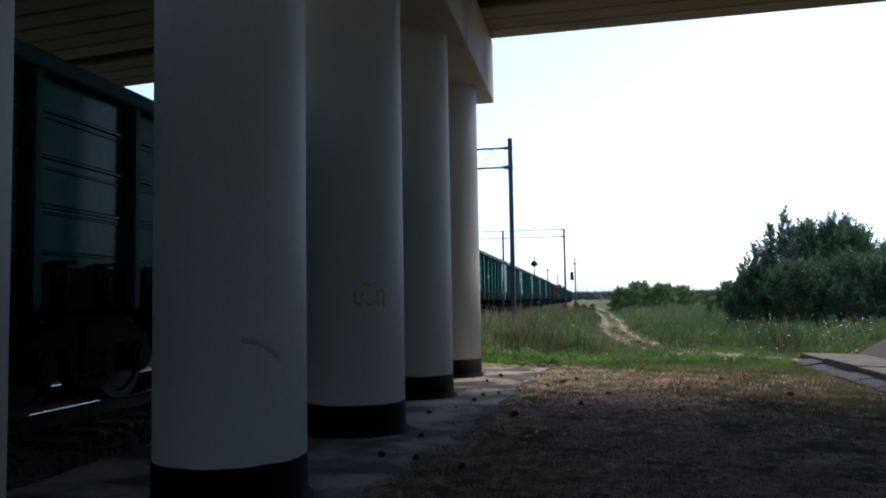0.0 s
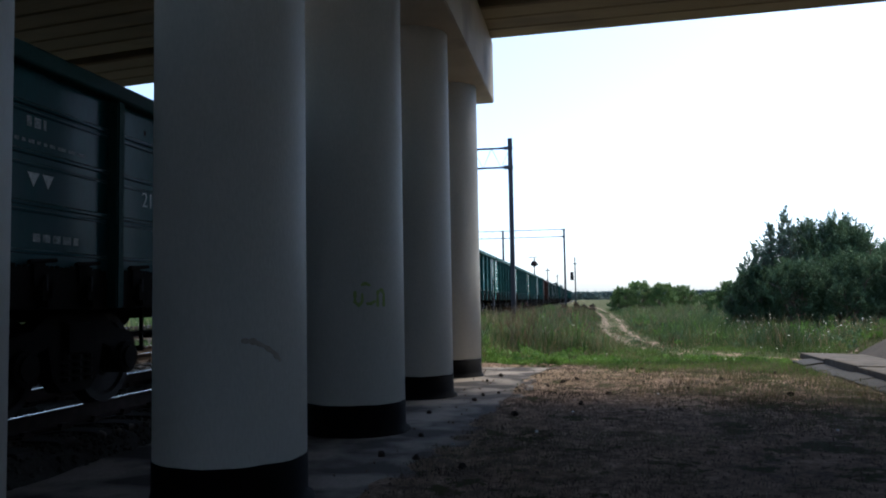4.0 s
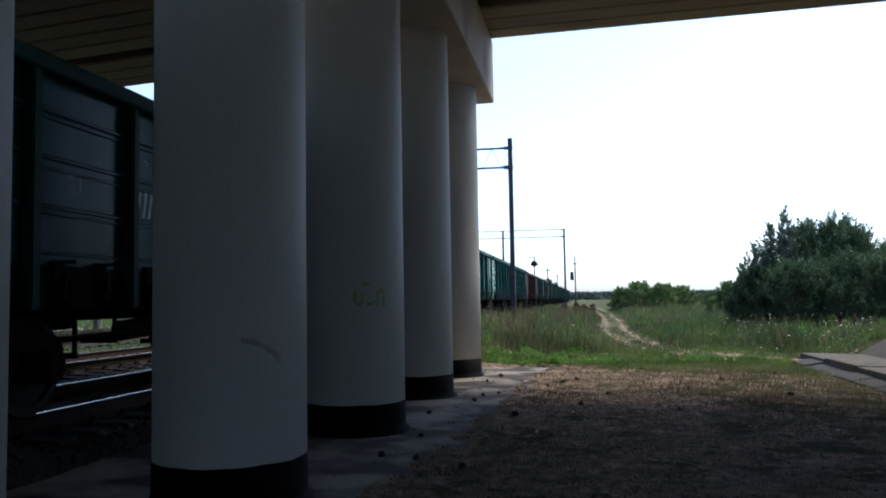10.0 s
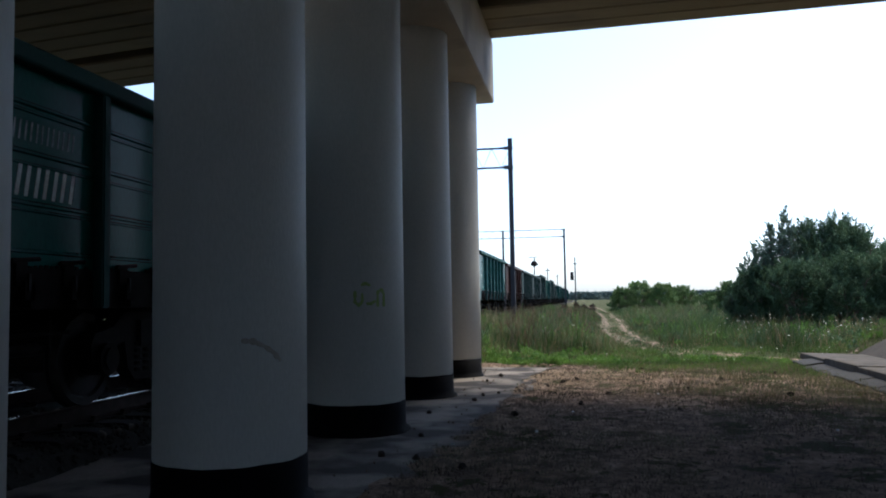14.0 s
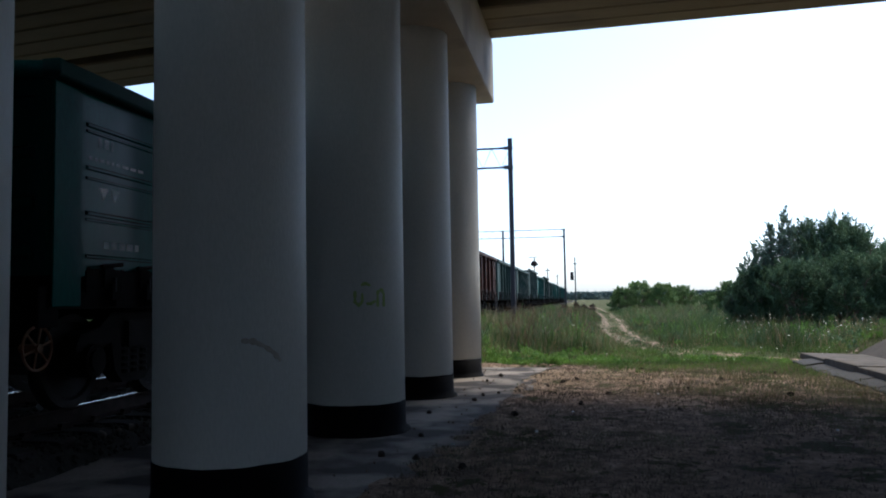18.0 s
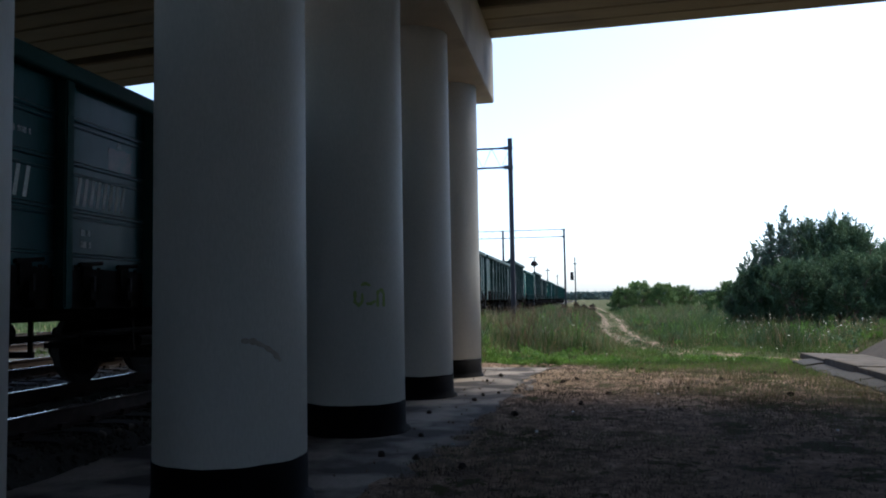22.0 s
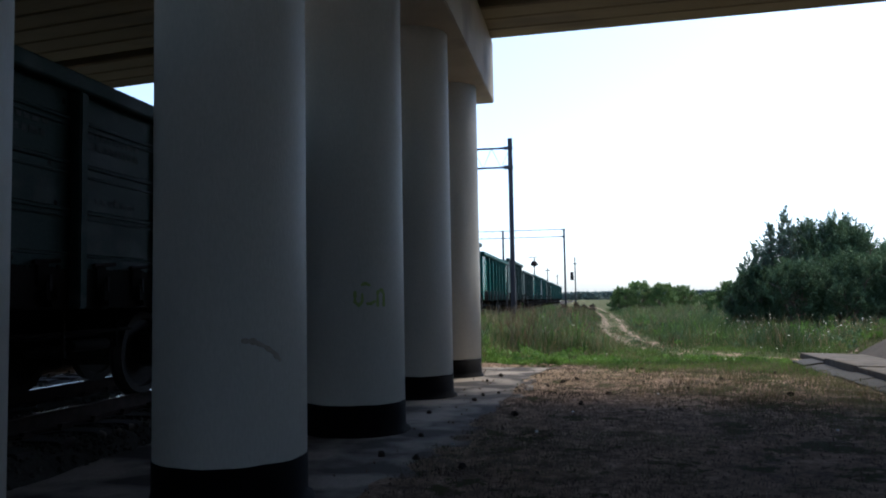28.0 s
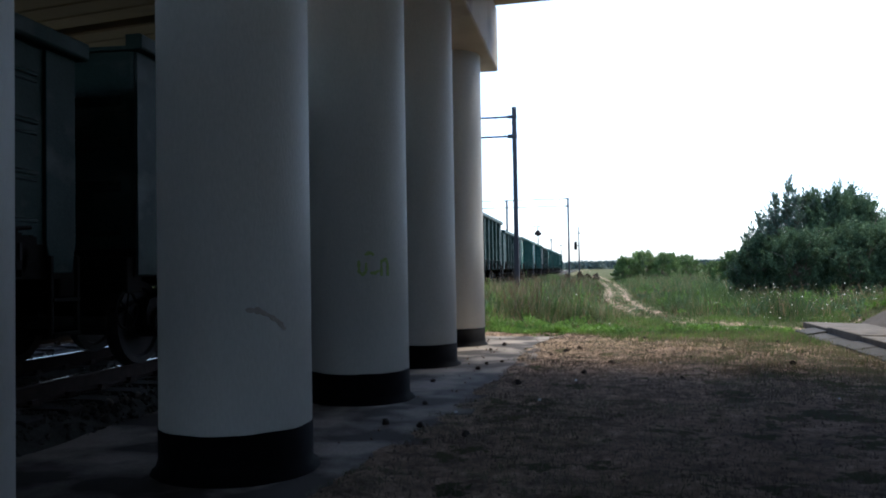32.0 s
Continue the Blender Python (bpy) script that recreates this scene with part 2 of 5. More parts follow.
# ------------------------------------------------------------------ mesh helpers
class Shape:
    """Collects vertices and faces of one part."""

    def __init__(self):
        self.v, self.f = [], []

    def box(self, x0, x1, y0, y1, z0, z1, turn=None):
        n = len(self.v)
        pts = [Vector((x, y, z)) for z in (z0, z1) for y in (y0, y1) for x in (x0, x1)]
        if turn is not None:
            pts = [turn @ q for q in pts]
        self.v += [tuple(q) for q in pts]
        self.f += [tuple(n + i for i in q) for q in ((0, 2, 3, 1), (4, 5, 7, 6), (0, 1, 5, 4), (2, 6, 7, 3), (0, 4, 6, 2), (1, 3, 7, 5))]
        return self

    def loft(self, rings, closed=True, caps=True):
        """Rings of equal length, joined one to the next."""
        n, k = len(self.v), len(rings[0])
        for r in rings:
            self.v += [tuple(q) for q in r]
        for i in range(len(rings) - 1):
            for j in range(k if closed else k - 1):
                a, b = n + i * k + j, n + i * k + (j + 1) % k
                self.f.append((a, b, b + k, a + k))
        if caps:
            self.f.append(tuple(n + j for j in reversed(range(k))))
            self.f.append(tuple(n + (len(rings) - 1) * k + j for j in range(k)))
        return self

    def tube(self, a, b, r0, r1=None, sides=8):
        a, b = Vector(a), Vector(b)
        r1 = r0 if r1 is None else r1
        q = (b - a).to_track_quat("Z", "Y")
        ring = lambda c, r: [c + q @ Vector((r * math.cos(2 * math.pi * i / sides), r * math.sin(2 * math.pi * i / sides), 0)) for i in range(sides)]
        return self.loft([ring(a, r0), ring(b, r1)])

    def prism(self, outline, axis, c0, c1):
        """An outline in the two other axes, drawn out along the axis from c0 to c1."""
        put = {"x": lambda u, v, c: (c, u, v), "y": lambda u, v, c: (u, c, v), "z": lambda u, v, c: (u, v, c)}[axis]
        return self.loft([[put(u, v, c) for u, v in outline] for c in (c0, c1)])

    def mesh(self, name, mat, smooth=False, bevel=0.0, segments=1):
        me = bpy.data.meshes.new(name)
        me.from_pydata(self.v, [], self.f)
        bm = bmesh.new()
        bm.from_mesh(me)
        bmesh.ops.recalc_face_normals(bm, faces=bm.faces)
        if bevel:
            bmesh.ops.bevel(bm, geom=[e for e in bm.edges if e.is_manifold and e.calc_face_angle(0) > 0.5], offset=bevel, segments=segments, affect="EDGES", clamp_overlap=True)
        if smooth:
            for f in bm.faces:
                f.smooth = True
        bm.to_mesh(me)
        bm.free()
        me.materials.append(mat)
        return me


def part(name, data, parent, label="", at=None):
    ob = new(name, data)
    ob.parent = parent
    if at is not None:
        ob.matrix_basis = at
    return tagged(ob, label)


def thing(name, label, category, group="", at=None, data=None, kind=""):
    ob = new(name, data)
    if at is not None:
        ob.matrix_basis = at
    return tagged(ob, label, category, group, kind)


def plain(name, verts, faces, mat):
    me = bpy.data.meshes.new(name)
    me.from_pydata(verts, [], faces)
    me.materials.append(mat)
    return me


def lathe(profile, sides=32, wobble=0.0):
    """Rings for loft() from (radius, height) pairs."""
    return [[(r * math.cos(2 * math.pi * i / sides) + (random.uniform(-wobble, wobble) if wobble else 0), r * math.sin(2 * math.pi * i / sides), z) for i in range(sides)] for r, z in profile]


# ------------------------------------------------------------------ ground
RAIL_Z = 0.40
TRACKS = (-6.04, -10.14, -16.4, -21.4)  # track axes


def embankment(x, y):
    """Height of the road embankment on the abutment's side."""
    side = min(22.1 - y, y + 22.5) * 0.6
    return max(0.0, min((x - 5.95) * 0.54, side, 6.3))


def apron_edge(y):
    """Where the bare concrete round the columns gives way to soil."""
    e = -2.1 if y < 4 else -2.1 + (y - 4) * 0.12 if y < 9 else -1.5 + (y - 9) * 0.05 if y < 15 else -1.2 + (y - 15) * 0.2
    return e + 0.18 * noise.noise((y * 0.6, 2.0, 0))


def ground_z(x, y):
    z = 0.05 * noise.noise((x * 0.35, y * 0.35, 0.0)) + 0.03 * noise.noise((x * 1.7, y * 1.7, 3.0)) + 0.018 * noise.noise((x * 4.1, y * 4.1, 5.0))
    if x < -0.4 and y < 17.6:
        # soil creeps over the apron's rim
        u = (x - apron_edge(y)) / 0.5
        rim = 0.05 * noise.noise((x * 2.3, y * 2.3, 9)) + 0.03 * noise.noise((x * 6.0, y * 6.0, 2))
        z = -0.12 + 0.12 * max(0.0, min(1.0, u + 0.5)) + (rim if x > -3.0 else 0.0) + (z if u > 0.5 else 0.0)
    if x > 3.6 and y < 20.5:
        u = min(1.0, (x - 3.6) / 0.6) * min(1.0, (20.5 - y) / 1.5)
        z = z * (1 - u) - 0.06 * u
    far = max(0.0, y - 18.0)
    field = 0.12 * noise.noise((x * 0.12, y * 0.12, 7.0)) * min(1, far / 8)
    bank = 0.30 * max(0.0, min(1.0, (-1.0 - x) / 2.5)) * min(1, far / 10) if x < -1 else 0.0
    if x < -4.6:
        bank = max(bank, 0.02)
    if x < -4.4:
        bank = min(bank, 0.05)
    z -= 0.06 * rut(x, y)
    z += field + bank + embankment(x, y)
    return z


def axis(lo, hi, fine_lo, fine_hi, step, grow):
    out = list(np.arange(fine_lo, fine_hi, step))
    d, x = step, fine_hi
    while x < hi:
        out.append(x)
        d *= grow
        x += d
    out.append(hi)
    d, x = step, fine_lo
    while x > lo:
        d *= grow
        x -= d
        out.insert(0, max(x, lo))
    return out


FIELD_TRACK = ((6.5, 19.3), (4.6, 19.5), (3.6, 19.9), (2.8, 20.7), (2.2, 22.0), (1.7, 24.8), (1.4, 29.0), (1.2, 34.0), (1.25, 38.0), (1.5, 46.0), (1.6, 58.0), (1.6, 75.0), (1.2, 110.0), (1.0, 140.0))


def track_off(x, y):
    """Distance from the middle of the two-rut field track."""
    best = 99.0
    if 17 < y < 140:
        for (ax, ay), (bx, by) in zip(FIELD_TRACK, FIELD_TRACK[1:]):
            u = max(0.0, min(1.0, ((x - ax) * (bx - ax) + (y - ay) * (by - ay)) / ((bx - ax) ** 2 + (by - ay) ** 2)))
            best = min(best, math.hypot(x - ax - u * (bx - ax), y - ay - u * (by - ay)))
    return best


def rut(x, y):
    """1 in the middle of a wheel rut, 0 off the ruts."""
    off = track_off(x, y)
    worn = max(0.0, 1.0 - abs(off - 0.42) / (0.46 + 0.15 * noise.noise((x * 0.7, y * 0.35, 9))))
    if y < 23.0:  # churned bare where the track turns out of the meadow
        worn = max(worn, min(1.0, max(0.0, 1.5 - off / 0.75)) * (0.75 + 0.5 * noise.noise((x * 1.1, y * 1.1, 5))))
    return worn


def ground_material():
    m = bpy.data.materials.new("soil_and_turf")
    m.use_nodes = True
    n, l = m.node_tree.nodes, m.node_tree.links
    b = n["Principled BSDF"]
    b.inputs["Roughness"].default_value = 0.95
    b.inputs["Specular IOR Level"].default_value = 0.03
    b.inputs["Diffuse Roughness"].default_value = 0.7
    tc = n.new("ShaderNodeTexCoord")

    def fbm(scale, detail=6, rough=0.6):
        t = n.new("ShaderNodeTexNoise")
        t.inputs["Scale"].default_value, t.inputs["Detail"].default_value, t.inputs["Roughness"].default_value = scale, detail, rough
        l.new(tc.outputs["Object"], t.inputs["Vector"])
        return t.outputs["Fac"]

    def ramp(fac, a, b_, ca, cb):
        r = n.new("ShaderNodeValToRGB")
        r.color_ramp.elements[0].position, r.color_ramp.elements[1].position = a, b_
        r.color_ramp.elements[0].color, r.color_ramp.elements[1].color = (*ca, 1), (*cb, 1)
        l.new(fac, r.inputs[0])
        return r.outputs[0]

    def mix(fac, a, b_):
        x = n.new("ShaderNodeMixRGB")
        l.new(fac, x.inputs[0])
        l.new(a, x.inputs[1])
        l.new(b_, x.inputs[2])
        return x.outputs[0]

    soil = ramp(fbm(1.1), 0.3, 0.72, (0.145, 0.11, 0.085), (0.4, 0.3, 0.232))
    crumbs = ramp(fbm(9, 12, 0.85), 0.4, 0.6, (0.014, 0.011, 0.009), (0.41, 0.312, 0.24))
    half = n.new("ShaderNodeValue")
    half.outputs[0].default_value = 0.6
    soil = mix(half.outputs[0], soil, crumbs)
    clods = ramp(fbm(3.6, 7, 0.7), 0.36, 0.64, (0.6, 0.6, 0.6), (2.1, 2.05, 1.98))
    mottle = n.new("ShaderNodeMixRGB")
    mottle.blend_type = "MULTIPLY"
    mottle.inputs[0].default_value = 0.9
    l.new(soil, mottle.inputs[1])
    l.new(clods, mottle.inputs[2])
    soil = mottle.outputs[0]
    # paler soil for the ruts and for sunlight painted in by the deck's edge
    pale_soil = ramp(fbm(5.0, 8, 0.7), 0.3, 0.7, (0.15, 0.112, 0.08), (0.4, 0.305, 0.222))
    lay = n.new("ShaderNodeAttribute")
    lay.attribute_name = "pale_soil"
    sa = n.new("ShaderNodeMath")
    sa.operation = "ADD"
    l.new(lay.outputs["Fac"], sa.inputs[0])
    l.new(ramp(fbm(1.5, 10, 0.75), 0.36, 0.64, (0, 0, 0), (1, 1, 1)), sa.inputs[1])
    soil = mix(ramp(sa.outputs[0], 0.8, 1.35, (0, 0, 0), (1, 1, 1)), soil, pale_soil)
    turf = ramp(fbm(0.9, 9, 0.7), 0.34, 0.66, (0.046, 0.056, 0.024), (0.11, 0.108, 0.052))
    paint = n.new("ShaderNodeAttribute")
    paint.attribute_name = "turf"
    # turf spreads in ragged patches where its share is higher
    s = n.new("ShaderNodeMath")
    s.operation = "ADD"
    l.new(paint.outputs["Fac"], s.inputs[0])
    l.new(ramp(fbm(1.6, 8, 0.7), 0.36, 0.64, (0, 0, 0), (1, 1, 1)), s.inputs[1])
    edge = ramp(s.outputs[0], 0.95, 1.25, (0, 0, 0), (1, 1, 1))
    l.new(mix(edge, soil, turf), b.inputs["Base Color"])
    bp = n.new("ShaderNodeBump")
    bp.inputs["Strength"].default_value, bp.inputs["Distance"].default_value = 1.0, 0.09
    l.new(fbm(9, 10, 0.7), bp.inputs["Height"])
    l.new(bp.outputs[0], b.inputs["Normal"])
    return m


def grass_edge(x, y):
    """The ragged line where grass begins in front of the bridge."""
    return 17.3 - 1.5 * max(0.0, min(1.0, (x + 0.3) / 1.2)) - 1.0 * max(0.0, min(1.0, (x - 2.0) / 2.0)) + 1.3 * noise.noise((x * 0.6, y * 0.4, 4)) + 0.7 * noise.noise((x * 1.9, y * 1.4, 6))


def turf_share(x, y):
    edge = grass_edge(x, y)
    t = max(0.0, min(1.0, (y - edge) / 1.6))
    share = (0.2 + 0.2 * max(0.0, min(1.0, (x - 0.5) / 2.5)) if x > -1.2 else 0.1) + 0.65 * t - 0.6 * rut(x, y)
    return max(0.0, min(1.0, share))


def sunlit_sand_share(x, y):
    """Pale sandy soil along the deck's edge, with the sunlight on it painted in."""
    d = abs(y - 15.2 - 0.1 * x + 0.7 * noise.noise((x * 0.6, 1, 1))) / 1.9
    return max(0.0, 1.0 - d) * max(0.0, min(1.0, (x + 2.2) / 1.0, (3.4 - x) / 1.8))


def build_ground():
    xs = axis(-2500, 2500, -2.5, 8, 0.1, 1.16)
    ys = axis(-600, 4000, 3.5, 26, 0.1, 1.08)
    verts = [(x, y, ground_z(x, y)) for y in ys for x in xs]
    w = len(xs)
    faces = [(j * w + i, j * w + i + 1, (j + 1) * w + i + 1, (j + 1) * w + i) for j in range(len(ys) - 1) for i in range(w - 1)]
    me = plain("ground", verts, faces, ground_material())
    a = me.attributes.new("turf", "FLOAT", "POINT")
    a.data.foreach_set("value", [turf_share(x, y) for x, y, z in verts])
    a = me.attributes.new("pale_soil", "FLOAT", "POINT")
    a.data.foreach_set("value", [max(sunlit_sand_share(x, y), rut(x, y) * 0.42) for x, y, z in verts])
    for p in me.polygons:
        p.use_smooth = True
    return thing("ground", "bare brown soil under the bridge turning to rough meadow", "ground", data=me, kind="structure")


build_ground()


# ------------------------------------------------------------------ bridge
COL_X, COL_Y, COL_STEP, COL_R = -2.59, 5.60, 3.19, 0.55
CAP_Z0, CAP_Z1, EDGE_Y, NEAR_EDGE_Y, SKEW = 5.51, 6.82, 16.49, -14.9, 0.12
N_COLUMNS = 10


def build_columns():
    shaft = Shape().loft(lathe([(COL_R, 0.31), (COL_R, 2.0), (COL_R, 4.0), (COL_R, CAP_Z0)], 48)).mesh("shaft", CONCRETE_COLUMN)
    for p in shaft.polygons:
        p.use_smooth = len(p.vertices) == 4
    rings = []
    for r, z in ((COL_R + 0.09, -0.06), (COL_R + 0.05, 0.012), (COL_R + 0.012, 0.04), (COL_R + 0.006, 0.1), (COL_R + 0.006, 0.325), (COL_R - 0.02, 0.33)):
        rings.append([((r + (0.018 * noise.noise((i * 0.5, z * 9, 1)) if z < 0.05 else 0)) * math.cos(2 * math.pi * i / 48), (r + (0.018 * noise.noise((i * 0.5, z * 9, 1)) if z < 0.05 else 0)) * math.sin(2 * math.pi * i / 48), z + (0.006 * noise.noise((i * 0.35, 5, 1)) if z > 0.3 else 0)) for i in range(48)])
    base = Shape().loft(rings).mesh("base_coating", BITUMEN)
    for p in base.polygons:
        p.use_smooth = len(p.vertices) == 4
    columns = []
    for i in range(N_COLUMNS):
        c = thing("bridge_column", "round grey concrete bridge column with black bitumen base", "bridge column", "columns of the bridge pier", pose(COL_X + 0.019 * (i - N_COLUMNS + 4), COL_Y + COL_STEP * (i - N_COLUMNS + 4), 0, 0, 0, 37 * i))
        part("shaft", shaft, c)
        part("base_coating", base, c, "black bitumen coating")
        columns.append(c)
    return columns


def build_unseen_pier(columns):
    """An unseen pier beyond the tracks, added under the span that blocks side light."""
    for c in columns[::2]:
        copy_thing(c, Matrix.Translation((-22.0, 2.64, -0.47)) @ c.matrix_basis)
    data = Shape().box(-0.81, 0.81, -17.0, EDGE_Y + 2.6, CAP_Z0 - 0.47, CAP_Z1 - 0.47).mesh("pier_cap", CONCRETE, bevel=0.02)
    thing("pier_cap", "long concrete cap beam resting on the columns", "bridge beam", at=pose(COL_X - 22.0, 0, 0), data=data)
    # end wall out of view, added to close the space below the deck
    wall = Shape().box(-45.5, -44.3, -16.0, EDGE_Y + 5.2, -0.3, 7.2).mesh("abutment_wall", CONCRETE)
    thing("abutment_wall", "concrete abutment wall under the deck's end", "wall", data=wall, kind="structure")


def build_cap():
    y0 = COL_Y + COL_STEP * (4 - N_COLUMNS) - 1.31
    data = Shape().box(-0.81, 0.81, y0, EDGE_Y, CAP_Z0, CAP_Z1).mesh("pier_cap", CONCRETE, bevel=0.02, segments=2)
    thing("pier_cap", "long concrete cap beam resting on the columns", "bridge beam", at=pose(COL_X, 0, 0), data=data)


def build_deck():
    deck = thing("bridge_deck", "concrete road bridge deck of parallel girders", "bridge deck", at=pose(COL_X, 0, CAP_Z1))
    # spans fall away gently on both sides of the pier
    # the leftmost span is out of view, added to keep light off the columns
    for x0, x1, fall in ((0.0, 16.2, 0.019), (-22.0, 0.0, -0.021), (-42.0, -22.0, -0.021)):
        far = EDGE_Y - 0.12 * 0.9
        y = far
        widths = [0.6, 0.6, 0.58, -0.42] + [0.6] * 40
        for wdt in widths:
            if wdt < 0:
                y += wdt
                continue
            a, b = y - wdt + 0.012, y - 0.012
            if a < NEAR_EDGE_Y:
                break
            g = Shape()
            ch = 0.035
            outline = [(a + ch, 0), (b - ch, 0), (b, ch), (b, 0.75), (a, 0.75), (a, ch)]
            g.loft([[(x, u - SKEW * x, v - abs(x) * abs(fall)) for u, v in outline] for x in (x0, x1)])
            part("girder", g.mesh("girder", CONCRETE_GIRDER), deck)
            y -= wdt
        s = Shape()
        s.loft([[(x, u - SKEW * x, v - abs(x) * abs(fall)) for u, v in ((NEAR_EDGE_Y, 0.754), (far, 0.754), (far, 0.98), (NEAR_EDGE_Y, 0.98))] for x in (x0, x1)])
        part("deck_slab", s.mesh("deck_slab", CONCRETE), deck)
        r = Shape()
        r.loft([[(x, u - SKEW * x, v - abs(x) * abs(fall)) for u, v in ((NEAR_EDGE_Y + 0.5, 0.984), (far - 0.5, 0.984), (far - 0.5, 1.06), (NEAR_EDGE_Y + 0.5, 1.06))] for x in (x0, x1)])
        part("roadway", r.mesh("roadway", ASPHALT), deck, "worn asphalt roadway")
        for e in (NEAR_EDGE_Y, far - 0.4):
            k = Shape()
            k.loft([[(x, u - SKEW * x, v - abs(x) * abs(fall)) for u, v in ((e, 0.984), (e + 0.4, 0.984), (e + 0.4, 1.25), (e, 1.25))] for x in (x0, x1)])
            part("kerb", k.mesh("kerb", CONCRETE, bevel=0.02), deck)


def build_apron():
    v, f = [], []
    ys = np.arange(-18, 17.01, 0.1)
    for i, y in enumerate(ys):
        xr = apron_edge(y) + 0.4
        xl = -4.5 + 0.12 * noise.noise((y * 0.9, 9.0, 0))
        for z in (0.0, -0.15):
            v += [(xl, y, z), (-3.0, y, z), (xr, y, z + (-0.012 if z == 0 else 0))]
    for i in range(len(ys) - 1):
        a, b = i * 6, i * 6 + 6
        f += [(a, a + 1, b + 1, b), (a + 1, a + 2, b + 2, b + 1), (a + 2, a + 5, b + 5, b + 2), (a + 3, a, b, b + 3)]
    thing("concrete_apron", "cracked dirty concrete apron around the columns", "pavement", data=plain("concrete_apron", v, f, CONCRETE_FLOOR), kind="structure")


def build_abutment():
    strip = thing("footing_strip", "sloping pale concrete kerb face along the paved slope", "kerb", kind="structure")
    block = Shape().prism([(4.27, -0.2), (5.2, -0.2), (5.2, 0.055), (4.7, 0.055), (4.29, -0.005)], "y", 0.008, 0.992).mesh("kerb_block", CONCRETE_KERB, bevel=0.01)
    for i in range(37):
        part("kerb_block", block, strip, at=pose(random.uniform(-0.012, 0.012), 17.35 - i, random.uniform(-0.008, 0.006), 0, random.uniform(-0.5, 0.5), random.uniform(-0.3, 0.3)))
    slope = thing("paved_slope", "sloping concrete slab paving of the bridge embankment", "paved slope")
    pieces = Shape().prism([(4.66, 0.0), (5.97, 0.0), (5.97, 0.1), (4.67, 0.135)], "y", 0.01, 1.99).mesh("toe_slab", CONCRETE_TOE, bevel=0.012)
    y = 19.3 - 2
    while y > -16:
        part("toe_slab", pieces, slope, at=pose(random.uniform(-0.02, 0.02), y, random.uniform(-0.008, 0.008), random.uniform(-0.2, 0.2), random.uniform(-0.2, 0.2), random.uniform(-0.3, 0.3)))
        y -= 2
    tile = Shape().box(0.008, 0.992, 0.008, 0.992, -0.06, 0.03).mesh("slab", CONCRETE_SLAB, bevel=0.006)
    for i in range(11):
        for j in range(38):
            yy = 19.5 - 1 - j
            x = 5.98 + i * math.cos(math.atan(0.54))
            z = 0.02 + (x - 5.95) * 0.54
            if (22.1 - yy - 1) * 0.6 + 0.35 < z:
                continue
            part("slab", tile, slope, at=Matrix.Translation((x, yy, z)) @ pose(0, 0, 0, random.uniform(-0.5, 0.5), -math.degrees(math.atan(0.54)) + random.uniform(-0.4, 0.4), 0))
    wall = Shape().box(13.6, 14.6, NEAR_EDGE_Y - 2, EDGE_Y - 1.6, 2.0, 6.5).mesh("abutment_wall", CONCRETE, bevel=0.02)
    thing("abutment_wall", "concrete abutment wall under the deck's end", "wall", data=wall, kind="structure")


def stroke(points, r, width):
    """A painted line that follows a column's surface; points are (degrees round the axis, height)."""
    s = Shape()
    dense = []
    for (a0, z0), (a1, z1) in zip(points, points[1:]):
        dense += [(a0 + (a1 - a0) * u, z0 + (z1 - z0) * u) for u in np.arange(0, 1, 0.1)]
    dense.append(points[-1])
    for i, (a, z) in enumerate(dense):
        w = width * (0.75 + 0.5 * noise.noise((i * 0.25, z * 5, 2)))
        rings = []
        for e in (-0.003, 0.003 + 0.0001 * (i % 5)):
            ring = []
            for q in range(7):
                b = radians(a + math.degrees(w * math.cos(q * 0.8976) / r))
                ring.append(((r + e) * math.cos(b), (r + e) * math.sin(b), z + w * math.sin(q * 0.8976)))
            rings.append(ring)
        s.loft(rings)
    return s


def mark_columns(columns):
    turn = lambda c: math.degrees(c.matrix_basis.to_euler().z)
    def put(c, name, pts, width, mat, label):
        part(name, stroke([(a - turn(c), z) for a, z in pts], COL_R, width).mesh(name, mat), c, label)
    first, second = columns[N_COLUMNS - 4], columns[N_COLUMNS - 3]
    put(first, "scuff", [(-57, 1.17), (-50, 1.165), (-42, 1.13), (-34, 1.08), (-29, 1.03)], 0.024, SCUFF, "dark brown scuff")
    for pts in ([(-74, 1.52), (-74, 1.42), (-70, 1.38), (-66, 1.42), (-66, 1.5)], [(-60, 1.4), (-56, 1.4), (-52, 1.42)], [(-48, 1.38), (-48, 1.52), (-43, 1.55), (-40, 1.5), (-40, 1.38)], [(-66, 1.6), (-62, 1.62), (-58, 1.6)]):
        put(second, "spray_mark", pts, 0.022, GREEN_PAINT, "faint yellow-green spray paint stroke")


COLUMNS = build_columns()
build_unseen_pier(COLUMNS)
mark_columns(COLUMNS)
build_cap()
build_deck()
build_apron()
build_abutment()


